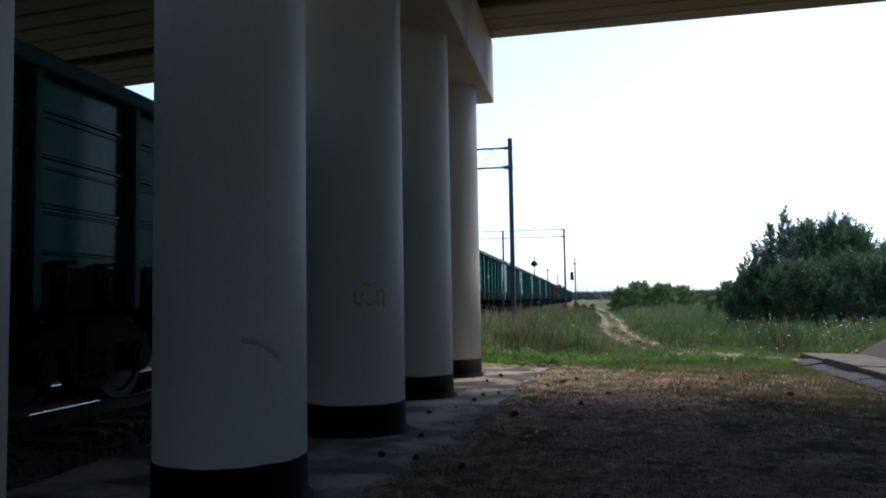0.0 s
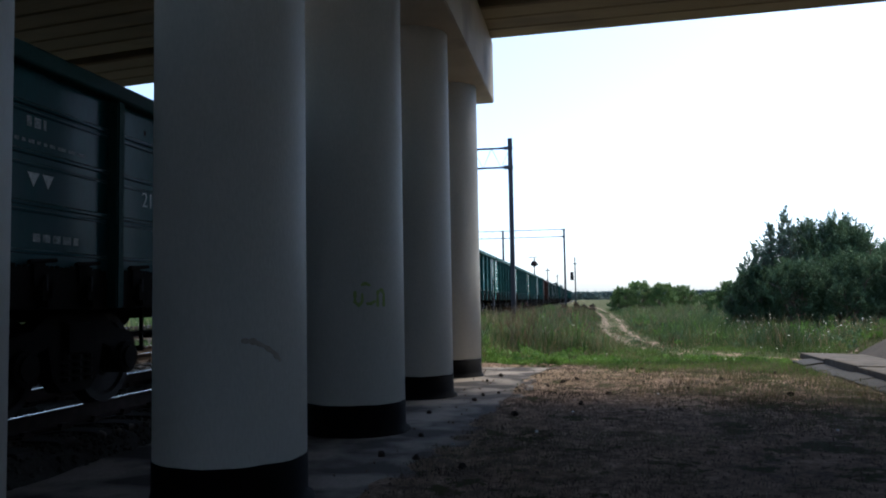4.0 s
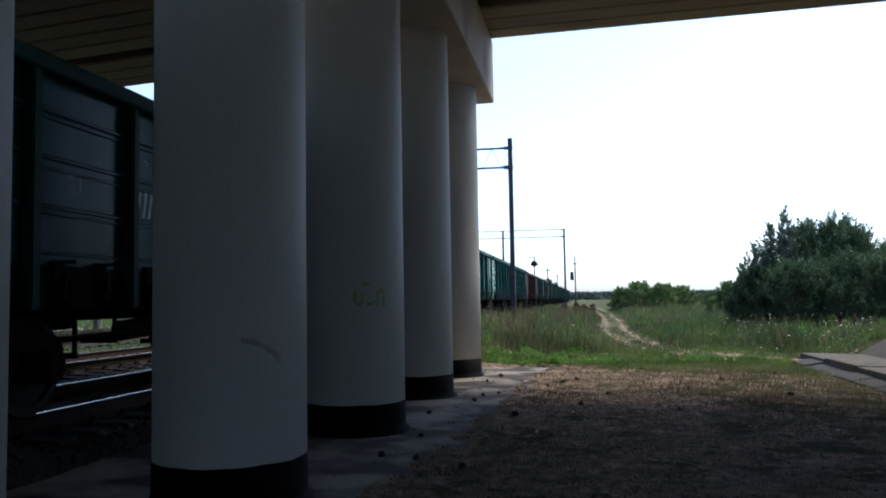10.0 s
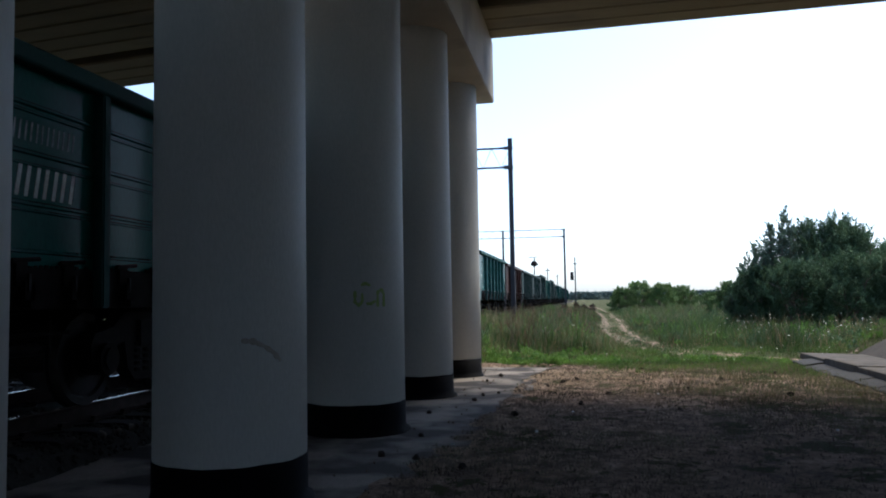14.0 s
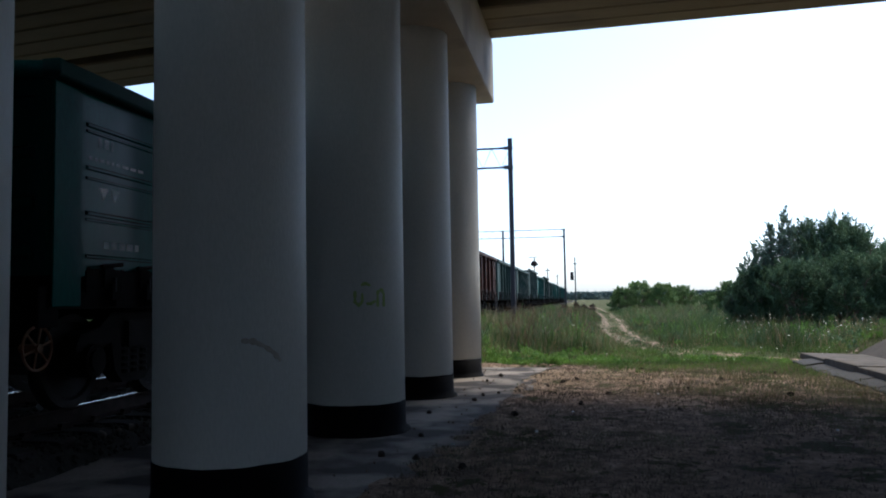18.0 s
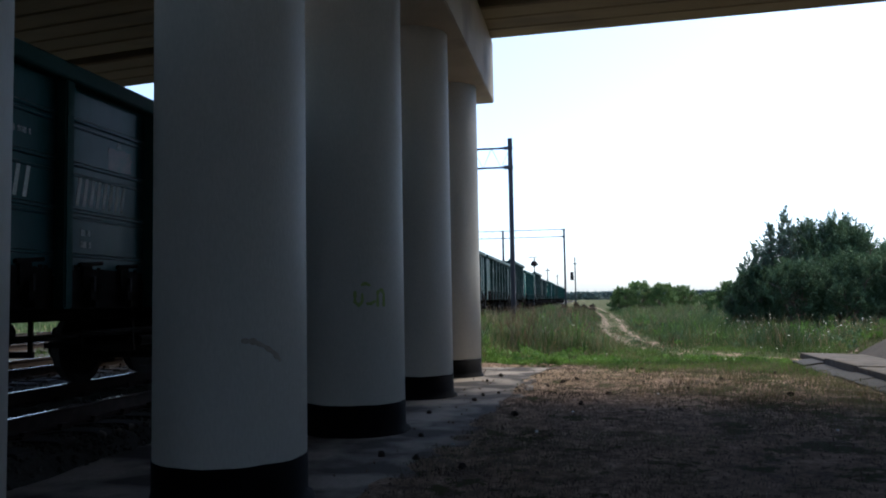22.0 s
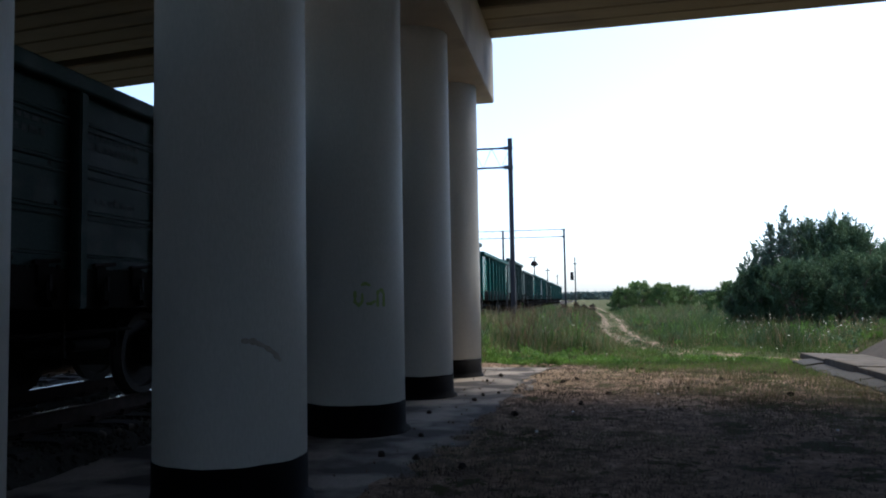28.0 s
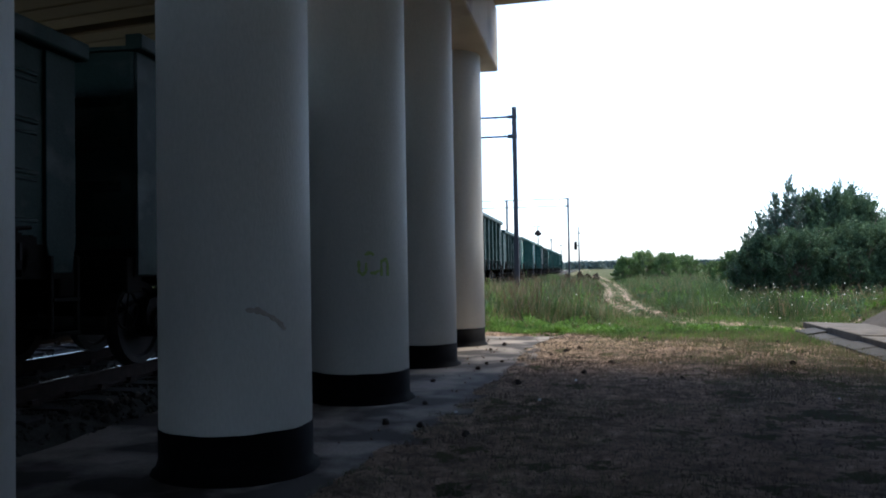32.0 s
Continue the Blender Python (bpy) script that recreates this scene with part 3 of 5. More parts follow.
# ------------------------------------------------------------------ railway tracks
def build_tracks():
    head = [(-0.014, 0.176), (0.014, 0.176), (0.014, 0.1815), (-0.014, 0.1815)]
    web = [(-0.07, 0.0), (0.07, 0.0), (0.07, 0.012), (0.012, 0.03), (0.01, 0.143), (0.036, 0.15), (0.036, 0.172), (0.028, 0.18), (-0.028, 0.18), (-0.036, 0.172), (-0.036, 0.15), (-0.01, 0.143), (-0.012, 0.03), (-0.07, 0.012)]
    head_m = Shape().prism(head, "y", -160, 420).mesh("rail_head", RAIL_HEAD)
    web_m = Shape().prism(web, "y", -160, 420).mesh("rail", RUST_RAIL)
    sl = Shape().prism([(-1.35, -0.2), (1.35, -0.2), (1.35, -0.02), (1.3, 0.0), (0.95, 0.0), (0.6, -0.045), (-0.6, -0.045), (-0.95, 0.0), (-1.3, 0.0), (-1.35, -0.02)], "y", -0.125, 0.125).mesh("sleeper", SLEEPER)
    clip = Shape().box(-0.13, 0.13, -0.08, 0.08, 0.0, 0.02).box(-0.125, -0.075, -0.05, 0.05, 0.02, 0.06).box(0.075, 0.125, -0.05, 0.05, 0.02, 0.06).mesh("rail_fastening", RUST_RAIL)
    for t, x in enumerate(TRACKS):
        track = thing("railway_track", "polished steel rails on concrete sleepers in ballast", "railway track", "railway tracks", pose(x, 0, RAIL_Z - 0.18))
        for s in (-0.797, 0.797):
            r = part("rail", web_m, track, at=pose(s, 0, 0))
            part("rail_head", head_m, r, "shiny worn rail head")
        lo, hi = (4, 24) if t < 2 else (14, 40)
        y = lo
        while y < hi:
            ob = part("sleeper", sl, track, at=pose(0, y, -0.01, 0, 0, random.uniform(-0.6, 0.6)))
            if t < 2:
                for s in (-0.797, 0.797):
                    part("rail_fastening", clip, ob, at=pose(s, 0, 0))
            y += 0.545
        rest = Shape()
        for y in list(np.arange(lo - 0.545, -40, -0.545)) + list(np.arange(y, 130, 0.545)):
            rest.box(-1.35, 1.35, y - 0.125, y + 0.125, -0.2, -0.012)
        tagged(part("sleeper_row", rest.mesh("sleeper_row", SLEEPER), track), kind="stuff")
    # one ballast bed under all tracks, with stones on its near part
    v, f = [], []
    prof = [(-4.42, -0.06), (-4.62, 0.1), (-4.75, 0.17), (-6.04, 0.175), (-7.4, 0.17), (-8.1, 0.1), (-8.8, 0.17), (-10.14, 0.175), (-11.5, 0.16), (-12.4, 0.06), (-14.6, 0.12), (-16.4, 0.16), (-18.4, 0.14), (-21.4, 0.16), (-23.4, -0.1)]
    ys = [-160, -60, -20] + list(np.arange(0, 40, 0.3)) + [45, 60, 90, 150, 420]
    for y in ys:
        for x, z in prof:
            v.append((x + 0.06 * noise.noise((x, y * 1.3, 4)), y, z + 0.035 * noise.noise((x * 2.1, y * 2.1, 8))))
    k = len(prof)
    f = [(j * k + i + 1, j * k + i, (j + 1) * k + i, (j + 1) * k + i + 1) for j in range(len(ys) - 1) for i in range(k - 1)]
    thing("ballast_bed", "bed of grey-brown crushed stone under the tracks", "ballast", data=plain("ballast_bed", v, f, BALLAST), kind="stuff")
    stones = Shape()
    for i in range(9000):
        y = random.uniform(3, 26)
        x = random.choice((random.uniform(-5.1, -4.3), random.uniform(-9.4, -4.4), random.uniform(-14, -4.4)))
        z = float(np.interp(-x, [-q[0] for q in prof], [q[1] for q in prof]))
        s = random.uniform(0.018, 0.045)
        m = Matrix.Translation((x, y, z + s * 0.3)) @ Euler([random.uniform(0, 6) for _ in range(3)]).to_matrix().to_4x4()
        n = len(stones.v)
        pts = [(s, 0, 0), (-s, 0, 0), (0, s * 0.9, 0), (0, -s, 0), (0, 0, s * 0.8), (0, 0, -s * 0.8)]
        stones.v += [tuple(m @ (Vector(q) * random.uniform(0.75, 1.2))) for q in pts]
        stones.f += [(n, n + 2, n + 4), (n + 2, n + 1, n + 4), (n + 1, n + 3, n + 4), (n + 3, n, n + 4), (n + 2, n, n + 5), (n + 1, n + 2, n + 5), (n + 3, n + 1, n + 5), (n, n + 3, n + 5)]
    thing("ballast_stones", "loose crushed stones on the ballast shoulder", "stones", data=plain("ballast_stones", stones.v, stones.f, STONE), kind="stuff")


build_tracks()


# ------------------------------------------------------------------ freight wagons
PITCH_W, FIRST_END = 12.0, 9.375  # wagon spacing, where the first wagon's trailing end stands at the start
POSTS = (3.75, 2.23, 0.76, -0.685, -2.16, -3.67)  # post centres along the body, from the trailing end
WALL_X = 1.42  # outer face of the side sheet


def wagon_meshes(paint, tall=0.0, LEN=5.6, arch=0.2):
    """Meshes of one open-top wagon; +x is the side by the columns, +y the trailing end, z = 0 the rail top."""
    top = 3.062 + tall
    d = {"half": LEN}
    d["side_wall"] = Shape().box(1.38, WALL_X, -LEN, LEN, 1.3, top).mesh("side_wall", paint)
    edges = [-LEN + 0.435] + sorted(POSTS) + [LEN - 0.435]
    # every pressed rib shows as two narrow ridges
    rib, pairs = Shape(), ((2.716, 0.06), (2.286, 0.1), (1.872, 0.06), (1.495, 0.0))
    for z, gap in pairs if tall < 0.1 else pairs + ((3.1, 0.06),):
        for a, b in zip(edges, edges[1:]):
            for zz, deep, h in ((z + gap / 2, 0.028, 0.024), (z - gap / 2, 0.018, 0.016)) if gap else ((z, 0.022, 0.02),):
                rib.prism([(WALL_X, zz - h), (WALL_X + deep, zz - h * 0.6), (WALL_X + deep, zz + h * 0.2), (WALL_X, zz + h)], "y", a + 0.07, b - 0.07)
    d["panel_ribs"] = rib.mesh("panel_ribs", paint)
    trim = SHADED_TRIM_PAINT if paint in WAGON_PAINT[:2] else paint
    d["top_rail"] = Shape().prism([(1.36, top - 0.01), (1.53, top - 0.01), (1.55, top + 0.01), (1.55, top + 0.14), (1.53, top + 0.155), (1.36, top + 0.155)], "y", -LEN - 0.06, LEN + 0.06).mesh("top_rail", trim, bevel=0.008)
    d["post"] = Shape().prism([(-0.06, 1.0), (0.06, 1.0), (0.06, top - 0.012), (-0.06, top - 0.012)], "x", WALL_X + 0.002, 1.54).mesh("post", trim, bevel=0.015, segments=2)
    d["sill"] = Shape().box(1.3, 1.41, -LEN, LEN, 1.0, 1.298).mesh("side_sill", STEEL_DARK)
    lead = Shape().prism([(-0.205, 1.02), (0.2, 1.02), (0.2, top - 0.012), (-0.205, top - 0.012)], "x", WALL_X + 0.002, WALL_X + 0.03)
    tail = Shape().prism([(-0.2, 1.32), (-0.13, 1.05), (0.15, 1.05), (0.205, 1.32), (0.205, top - 0.012), (-0.2, top - 0.012)], "x", WALL_X + 0.002, WALL_X + 0.03)
    d["corner_panel"] = {-1: lead.mesh("corner_panel", paint, bevel=0.008), 1: tail.mesh("corner_panel", paint, bevel=0.008)}
    lad = Shape()
    for y in (-0.18, 0.18):
        lad.box(1.44, 1.48, y - 0.016, y + 0.016, 0.5, 1.2)
    for z in (0.5, 0.8):
        lad.box(1.44, 1.5, -0.18, 0.18, z, z + 0.03)
    d["step"] = lad.mesh("step", MAST if LEN > 5.55 else STEEL_DARK)
    rod = Shape()
    rod.tube((1.49, 0.11, 1.35), (1.49, -0.14, 1.98), 0.013, sides=6).tube((1.47, -0.22, 1.4), (1.47, -0.16, 1.98), 0.009, sides=6)
    rod.box(1.45, 1.52, -0.19, -0.11, 1.95, 2.0).tube((1.45, 0.11, 1.35), (1.52, 0.11, 1.35), 0.028, sides=8).box(1.45, 1.5, 0.06, 0.16, 1.31, 1.34)
    d["handrail"] = rod.mesh("handrail", STEEL_DARK)
    end = Shape().box(-1.379, 1.379, -0.05, 0.0, 1.3, top)
    end.prism([(-1.4, top), (1.4, top), (1.36, top + arch * 0.7), (0.6, top + arch), (-0.6, top + arch), (-1.36, top + arch * 0.7)], "y", -0.08, 0.06)
    d["end_wall"] = end.mesh("end_wall", paint)
    d["end_rib"] = Shape().prism([(0.0, -0.06), (0.05, -0.03), (0.05, 0.03), (0.0, 0.06)], "x", -1.27, 1.27).mesh("end_rib", paint)
    d["end_post"] = Shape().box(-0.06, 0.06, 0.0, 0.09, 1.1, top - 0.01).mesh("end_post", paint, bevel=0.01)
    d["floor"] = Shape().box(-1.379, 1.379, -LEN + 0.05, LEN - 0.05, 1.22, 1.299).mesh("wagon_floor", STEEL_DARK)
    d["centre_sill"] = Shape().box(-0.22, 0.22, -LEN + 0.13, LEN - 0.13, 0.86, 1.12).mesh("centre_sill", STEEL_DARK)
    d["cross_bearer"] = Shape().prism([(-1.33, 1.21), (-1.33, 1.06), (-0.3, 0.93), (0.3, 0.93), (1.33, 1.06), (1.33, 1.21)], "y", -0.06, 0.06).mesh("cross_bearer", STEEL_DARK)
    d["end_beam"] = Shape().box(-1.4, 1.4, -0.14, 0.14, 0.84, 1.21).mesh("end_beam", STEEL_DARK, bevel=0.01)
    d["body_bolster"] = Shape().prism([(-1.3, 1.2), (-1.3, 1.0), (-0.4, 0.87), (0.4, 0.87), (1.3, 1.0), (1.3, 1.2)], "y", -0.22, 0.22).mesh("body_bolster", STEEL_DARK)
    d["brake_cylinder"] = Shape().tube((-0.55, -1.5, 0.87), (-0.55, -0.3, 0.87), 0.14, sides=12).tube((-0.55, -1.8, 0.87), (-0.55, -1.5, 0.87), 0.03, sides=6).mesh("brake_cylinder", STEEL_DARK)
    rig = Shape()
    for x, z in ((0.95, 0.72), (0.6, 0.66)):
        rig.tube((x, -2.6, z), (x, 2.5, z + 0.05), 0.02, sides=6)
    for y, drop in ((-2.3, 0.5), (-1.6, 0.62), (-0.4, 0.55), (0.35, 0.6), (1.3, 0.52), (2.2, 0.58)):
        rig.box(0.93, 0.97, y - 0.015, y + 0.015, drop, 1.05).box(0.55, 0.98, y - 0.02, y + 0.02, drop, drop + 0.06)
    rig.tube((0.8, -1.25, 0.74), (0.8, -0.55, 0.78), 0.12, sides=12).tube((0.9, 1.5, 0.62), (0.9, 2.1, 0.62), 0.06, sides=8)
    d["brake_rigging"] = rig.mesh("brake_rigging", STEEL_DARK)
    hinge = Shape().box(1.41, 1.46, -0.11, 0.03, 1.2, 1.43).box(1.38, 1.5, -0.05, 0.1, 1.08, 1.24).tube((1.48, -0.2, 1.4), (1.48, 0.14, 1.43), 0.022, sides=6).box(1.4, 1.5, 0.02, 0.08, 1.02, 1.3)
    d["hatch_latch"] = hinge.mesh("hatch_latch", STEEL_DARK)
    d["latch_pin"] = Shape().box(1.5, 1.512, -0.02, 0.01, 1.16, 1.3).mesh("latch_pin", WHEEL_STEEL)
    gear = Shape()
    for a, b in zip(edges, edges[1:]):
        gear.box(WALL_X + 0.002, 1.432, a + 0.08, b - 0.08, 1.15, 1.36)
        x, step = a + 0.1, 0.07
        while x < b - 0.16:  # ragged hatch hooks along the lower edge
            h = 0.04 * abs(noise.noise((x * 9.1, LEN, 2)))
            gear.box(WALL_X + 0.002, 1.43, x, x + step * 0.7, 1.36, 1.37 + 1.3 * h)
            x += step
    d["hatch_edge"] = gear.mesh("hatch_edge", STEEL_DARK)
    d["latches"] = [a + (b - a) * u for a, b in zip(edges, edges[1:]) for u in (0.3, 0.72)]
    # cast bogie side frame: arched top bar, sagging middle, axle boxes at both ends
    sf, q = Shape(), 0.86
    sf.prism([(q * u, w) for u, w in ((-1.2, 0.62), (-1.12, 0.74), (-0.75, 0.8), (-0.5, 0.95), (0.5, 0.95), (0.75, 0.8), (1.12, 0.74), (1.2, 0.62), (1.18, 0.46), (0.75, 0.44), (0.66, 0.6), (0.5, 0.64), (0.42, 0.34), (0.25, 0.2), (-0.25, 0.2), (-0.42, 0.34), (-0.5, 0.64), (-0.66, 0.6), (-0.75, 0.44), (-1.18, 0.46))], "x", 0.93, 1.09)
    for y in (-0.8, 0.8):
        sf.tube((0.9, y, 0.475), (1.16, y, 0.475), 0.17, sides=14).tube((1.16, y, 0.475), (1.19, y, 0.475), 0.12, sides=14)
    for y in (-0.18, 0.0, 0.18):
        for i in range(5):
            sf.tube((1.05, y, 0.3 + 0.07 * i), (1.05, y, 0.34 + 0.07 * i), 0.08, sides=10)
    d["side_frame"] = sf.mesh("side_frame", STEEL_DARK)
    bol = Shape().box(-1.15, 1.15, -0.2, 0.2, 0.58, 0.86)
    for s in (-1, 1):
        bol.box(-0.95, 0.95, s * 0.42 - 0.04, s * 0.42 + 0.04, 0.3, 0.4)
    d["bolster"] = bol.mesh("bolster", STEEL_DARK)
    wheel = Shape()
    sides = 28
    ring = lambda r, x: [(x, r * math.cos(2 * math.pi * i / sides), r * math.sin(2 * math.pi * i / sides)) for i in range(sides)]
    wheel.loft([ring(0.1, -0.09), ring(0.12, 0.09), ring(0.2, 0.05), ring(0.38, 0.03), ring(0.4, 0.065), ring(0.475, 0.065), ring(0.478, -0.03), ring(0.505, -0.05), ring(0.505, -0.065), ring(0.4, -0.065), ring(0.38, -0.03), ring(0.2, -0.02)])
    for i in range(6):
        a = i * math.pi / 3
        wheel.tube((0.055, 0.15 * math.cos(a), 0.15 * math.sin(a)), (0.075, 0.15 * math.cos(a), 0.15 * math.sin(a)), 0.018, sides=6)
    d["wheel"] = wheel.mesh("wheel", WHEEL_STEEL)
    d["axle"] = Shape().tube((-1.1, 0, 0), (1.1, 0, 0), 0.075, sides=12).mesh("axle", STEEL_DARK)
    bw, seg = Shape(), 24
    rim = lambda i: (0.19 * math.cos(2 * math.pi * i / seg), 0.19 * math.sin(2 * math.pi * i / seg))
    for i in range(seg):
        (a, b), (c, e) = rim(i), rim(i + 1)
        bw.tube((0, a, b), (0, c, e), 0.014, sides=5)
    for i in range(6):
        bw.tube((0, 0, 0), (0, 0.19 * math.cos(i * math.pi / 3 + 0.3), 0.19 * math.sin(i * math.pi / 3 + 0.3)), 0.011, sides=5)
    bw.tube((-0.16, 0, 0), (0.03, 0, 0), 0.04, sides=8)
    d["brake_wheel"] = bw.mesh("brake_wheel", STEEL_DARK)
    d["brake_wheel_orange"] = bw.mesh("brake_wheel", BRAKE_PAINT)
    cp = Shape()
    cp.box(-0.09, 0.09, 0, 0.55, 0.95, 1.15).box(-0.14, 0.14, 0.5, 0.74, 0.9, 1.18).box(-0.05, 0.1, 0.7, 0.8, 0.94, 1.14)
    cp.tube((0.35, 0.02, 0.95), (0.3, 0.35, 0.6), 0.025, sides=6).tube((0.3, 0.35, 0.6), (0.12, 0.72, 0.75), 0.025, sides=6)
    d["coupler"] = cp.mesh("coupler", STEEL_DARK)
    return d


def sign_bars(y0, count, w, h, pitch, z, mat, slant=0.05, t=0.047):
    """Painted characters of unreadable or unnamed writing, each a pair of upright bars on the side sheet."""
    s = Shape()
    for i in range(count):
        y = y0 + i * pitch
        for o in (0.0, w - t):
            s.prism([(y + o, z), (y + o + t, z), (y + o + t + slant, z + h), (y + o + slant, z + h)], "x", WALL_X + 0.001, WALL_X + 0.003)
    return s.mesh("painted_sign", mat)


def small_bars(y, z, rows, w, mat, h=0.035, seed=0):
    rng = random.Random(seed)
    s = Shape()
    for i in range(rows):
        x = 0.0
        while x < w:
            b = rng.uniform(0.04, 0.12)
            s.box(WALL_X + 0.001, WALL_X + 0.003, y + x, y + min(x + b, w), z - i * 0.11, z - i * 0.11 + h)
            x += b + 0.035
    return s.mesh("small_writing", mat)


def blotch(y0, y1, z0, z1, mat, name, ragged=0.02, seed=0):
    """A painted-out patch or worn spot on the side sheet, with an uneven edge."""
    rng, pts = random.Random(seed), []
    for i in range(24):
        a = 2 * math.pi * i / 24
        c, q = math.cos(a), math.sin(a)
        k = 1 / max(abs(c), abs(q)) ** 0.85
        pts.append(((y0 + y1) / 2 + c * k * (y1 - y0) / 2 * (1 - ragged * rng.uniform(0, 2)), (z0 + z1) / 2 + q * k * (z1 - z0) / 2 * (1 - ragged * rng.uniform(0, 2))))
    return Shape().prism(pts, "x", WALL_X + 0.0004, WALL_X + 0.0012 + 0.0003 * (seed % 3)).mesh(name, mat)


def lettering(text, size, name):
    c = bpy.data.curves.new(name, "FONT")
    c.body, c.size, c.extrude = text, size, 0.001
    ob = bpy.data.objects.new(name, c)
    scene.collection.objects.link(ob)
    bpy.context.view_layer.update()
    me = bpy.data.meshes.new_from_object(ob.evaluated_get(bpy.context.evaluated_depsgraph_get()))
    bpy.data.objects.remove(ob)
    me.materials.append(SIGN_PAINT)
    return me


ON_SIDE = Matrix(((0, 0, 1, WALL_X + 0.002), (1, 0, 0, 0), (0, 1, 0, 0), (0, 0, 0, 1)))  # text plane to the side wall, read from +x
WHEELSETS = []


def build_wagon(d, label, signs, writing, spin, orange):
    w = thing("freight_wagon", label, "freight wagon", "wagons of the freight train")
    LEN = d["half"]
    flip = pose(0, 0, 0, 0, 0, 180)
    shown = None
    for m in (Matrix(), flip):
        side = part("side_wall", d["side_wall"], w, at=m)
        shown = shown or side
        part("panel_ribs", d["panel_ribs"], side)
        part("top_rail", d["top_rail"], w, at=m)
        part("side_sill", d["sill"], w, at=m)
        part("hatch_edge", d["hatch_edge"], w, at=m)
        for y in d["latches"]:
            lock = part("hatch_latch", d["hatch_latch"], w, "black oily hatch latch", at=m @ pose(0, y, 0))
            part("latch_pin", d["latch_pin"], lock)
        for y in POSTS:
            part("post", d["post"], w, at=m @ pose(0, y, 0))
        for e in (-1, 1):
            part("corner_panel", d["corner_panel"][e], w, at=m @ pose(0, e * (LEN - 0.215), 0))
        part("step", d["step"], w, at=m @ pose(0, LEN - 0.2, 0))
        if LEN > 5.55:
            part("handrail", d["handrail"], w, at=m @ pose(0, LEN - 0.22, 0))
        end = part("end_wall", d["end_wall"], w, at=m @ pose(0, LEN, 0))
        for z in (1.5, 1.95, 2.4, 2.85):
            part("end_rib", d["end_rib"], end, at=pose(0, 0, z))
        for x in (-0.5, 0.5):
            part("end_post", d["end_post"], end, at=pose(x, 0, 0))
        part("end_beam", d["end_beam"], w, at=m @ pose(0, LEN - 0.03, 0))
        part("coupler", d["coupler"], w, "black automatic coupler with hose", at=m @ pose(0, LEN - 0.4, 0))
    part("wagon_floor", d["floor"], w)
    part("brake_wheel", d["brake_wheel_orange" if orange else "brake_wheel"], w, "rusty orange spoked hand brake wheel" if orange else "black spoked hand brake wheel", at=pose(1.36, -LEN - 0.06, 0.665))
    part("centre_sill", d["centre_sill"], w)
    part("brake_cylinder", d["brake_cylinder"], w)
    part("brake_rigging", d["brake_rigging"], w, "black brake rods, levers and air reservoir")
    for y in POSTS:
        part("cross_bearer", d["cross_bearer"], w, at=pose(0, y, 0))
    for yb in (-3.7, 3.7):
        part("body_bolster", d["body_bolster"], w, at=pose(0, yb, 0))
        b = part("bogie", d["bolster"], w, "black cast steel bogie", at=pose(0, yb, 0))
        for m in (Matrix(), flip):
            part("side_frame", d["side_frame"], b, at=m)
        for ya in (-0.8, 0.8):
            ax = part("wheelset", d["axle"], w, at=pose(0, yb + ya, 0.475))
            for m, s in ((Matrix(), 1), (flip, -1)):
                part("wheel", d["wheel"], ax, at=pose(s * 0.82, 0, 0) @ m)
            if spin:
                WHEELSETS.append((ax, yb + ya))
    for name, me, label in signs:
        tagged(part(name, me, shown, label), kind="stuff")
    for me, y, z in writing:
        part("painted_number", me, shown, at=ON_SIDE @ pose(y, z, 0))
    return w


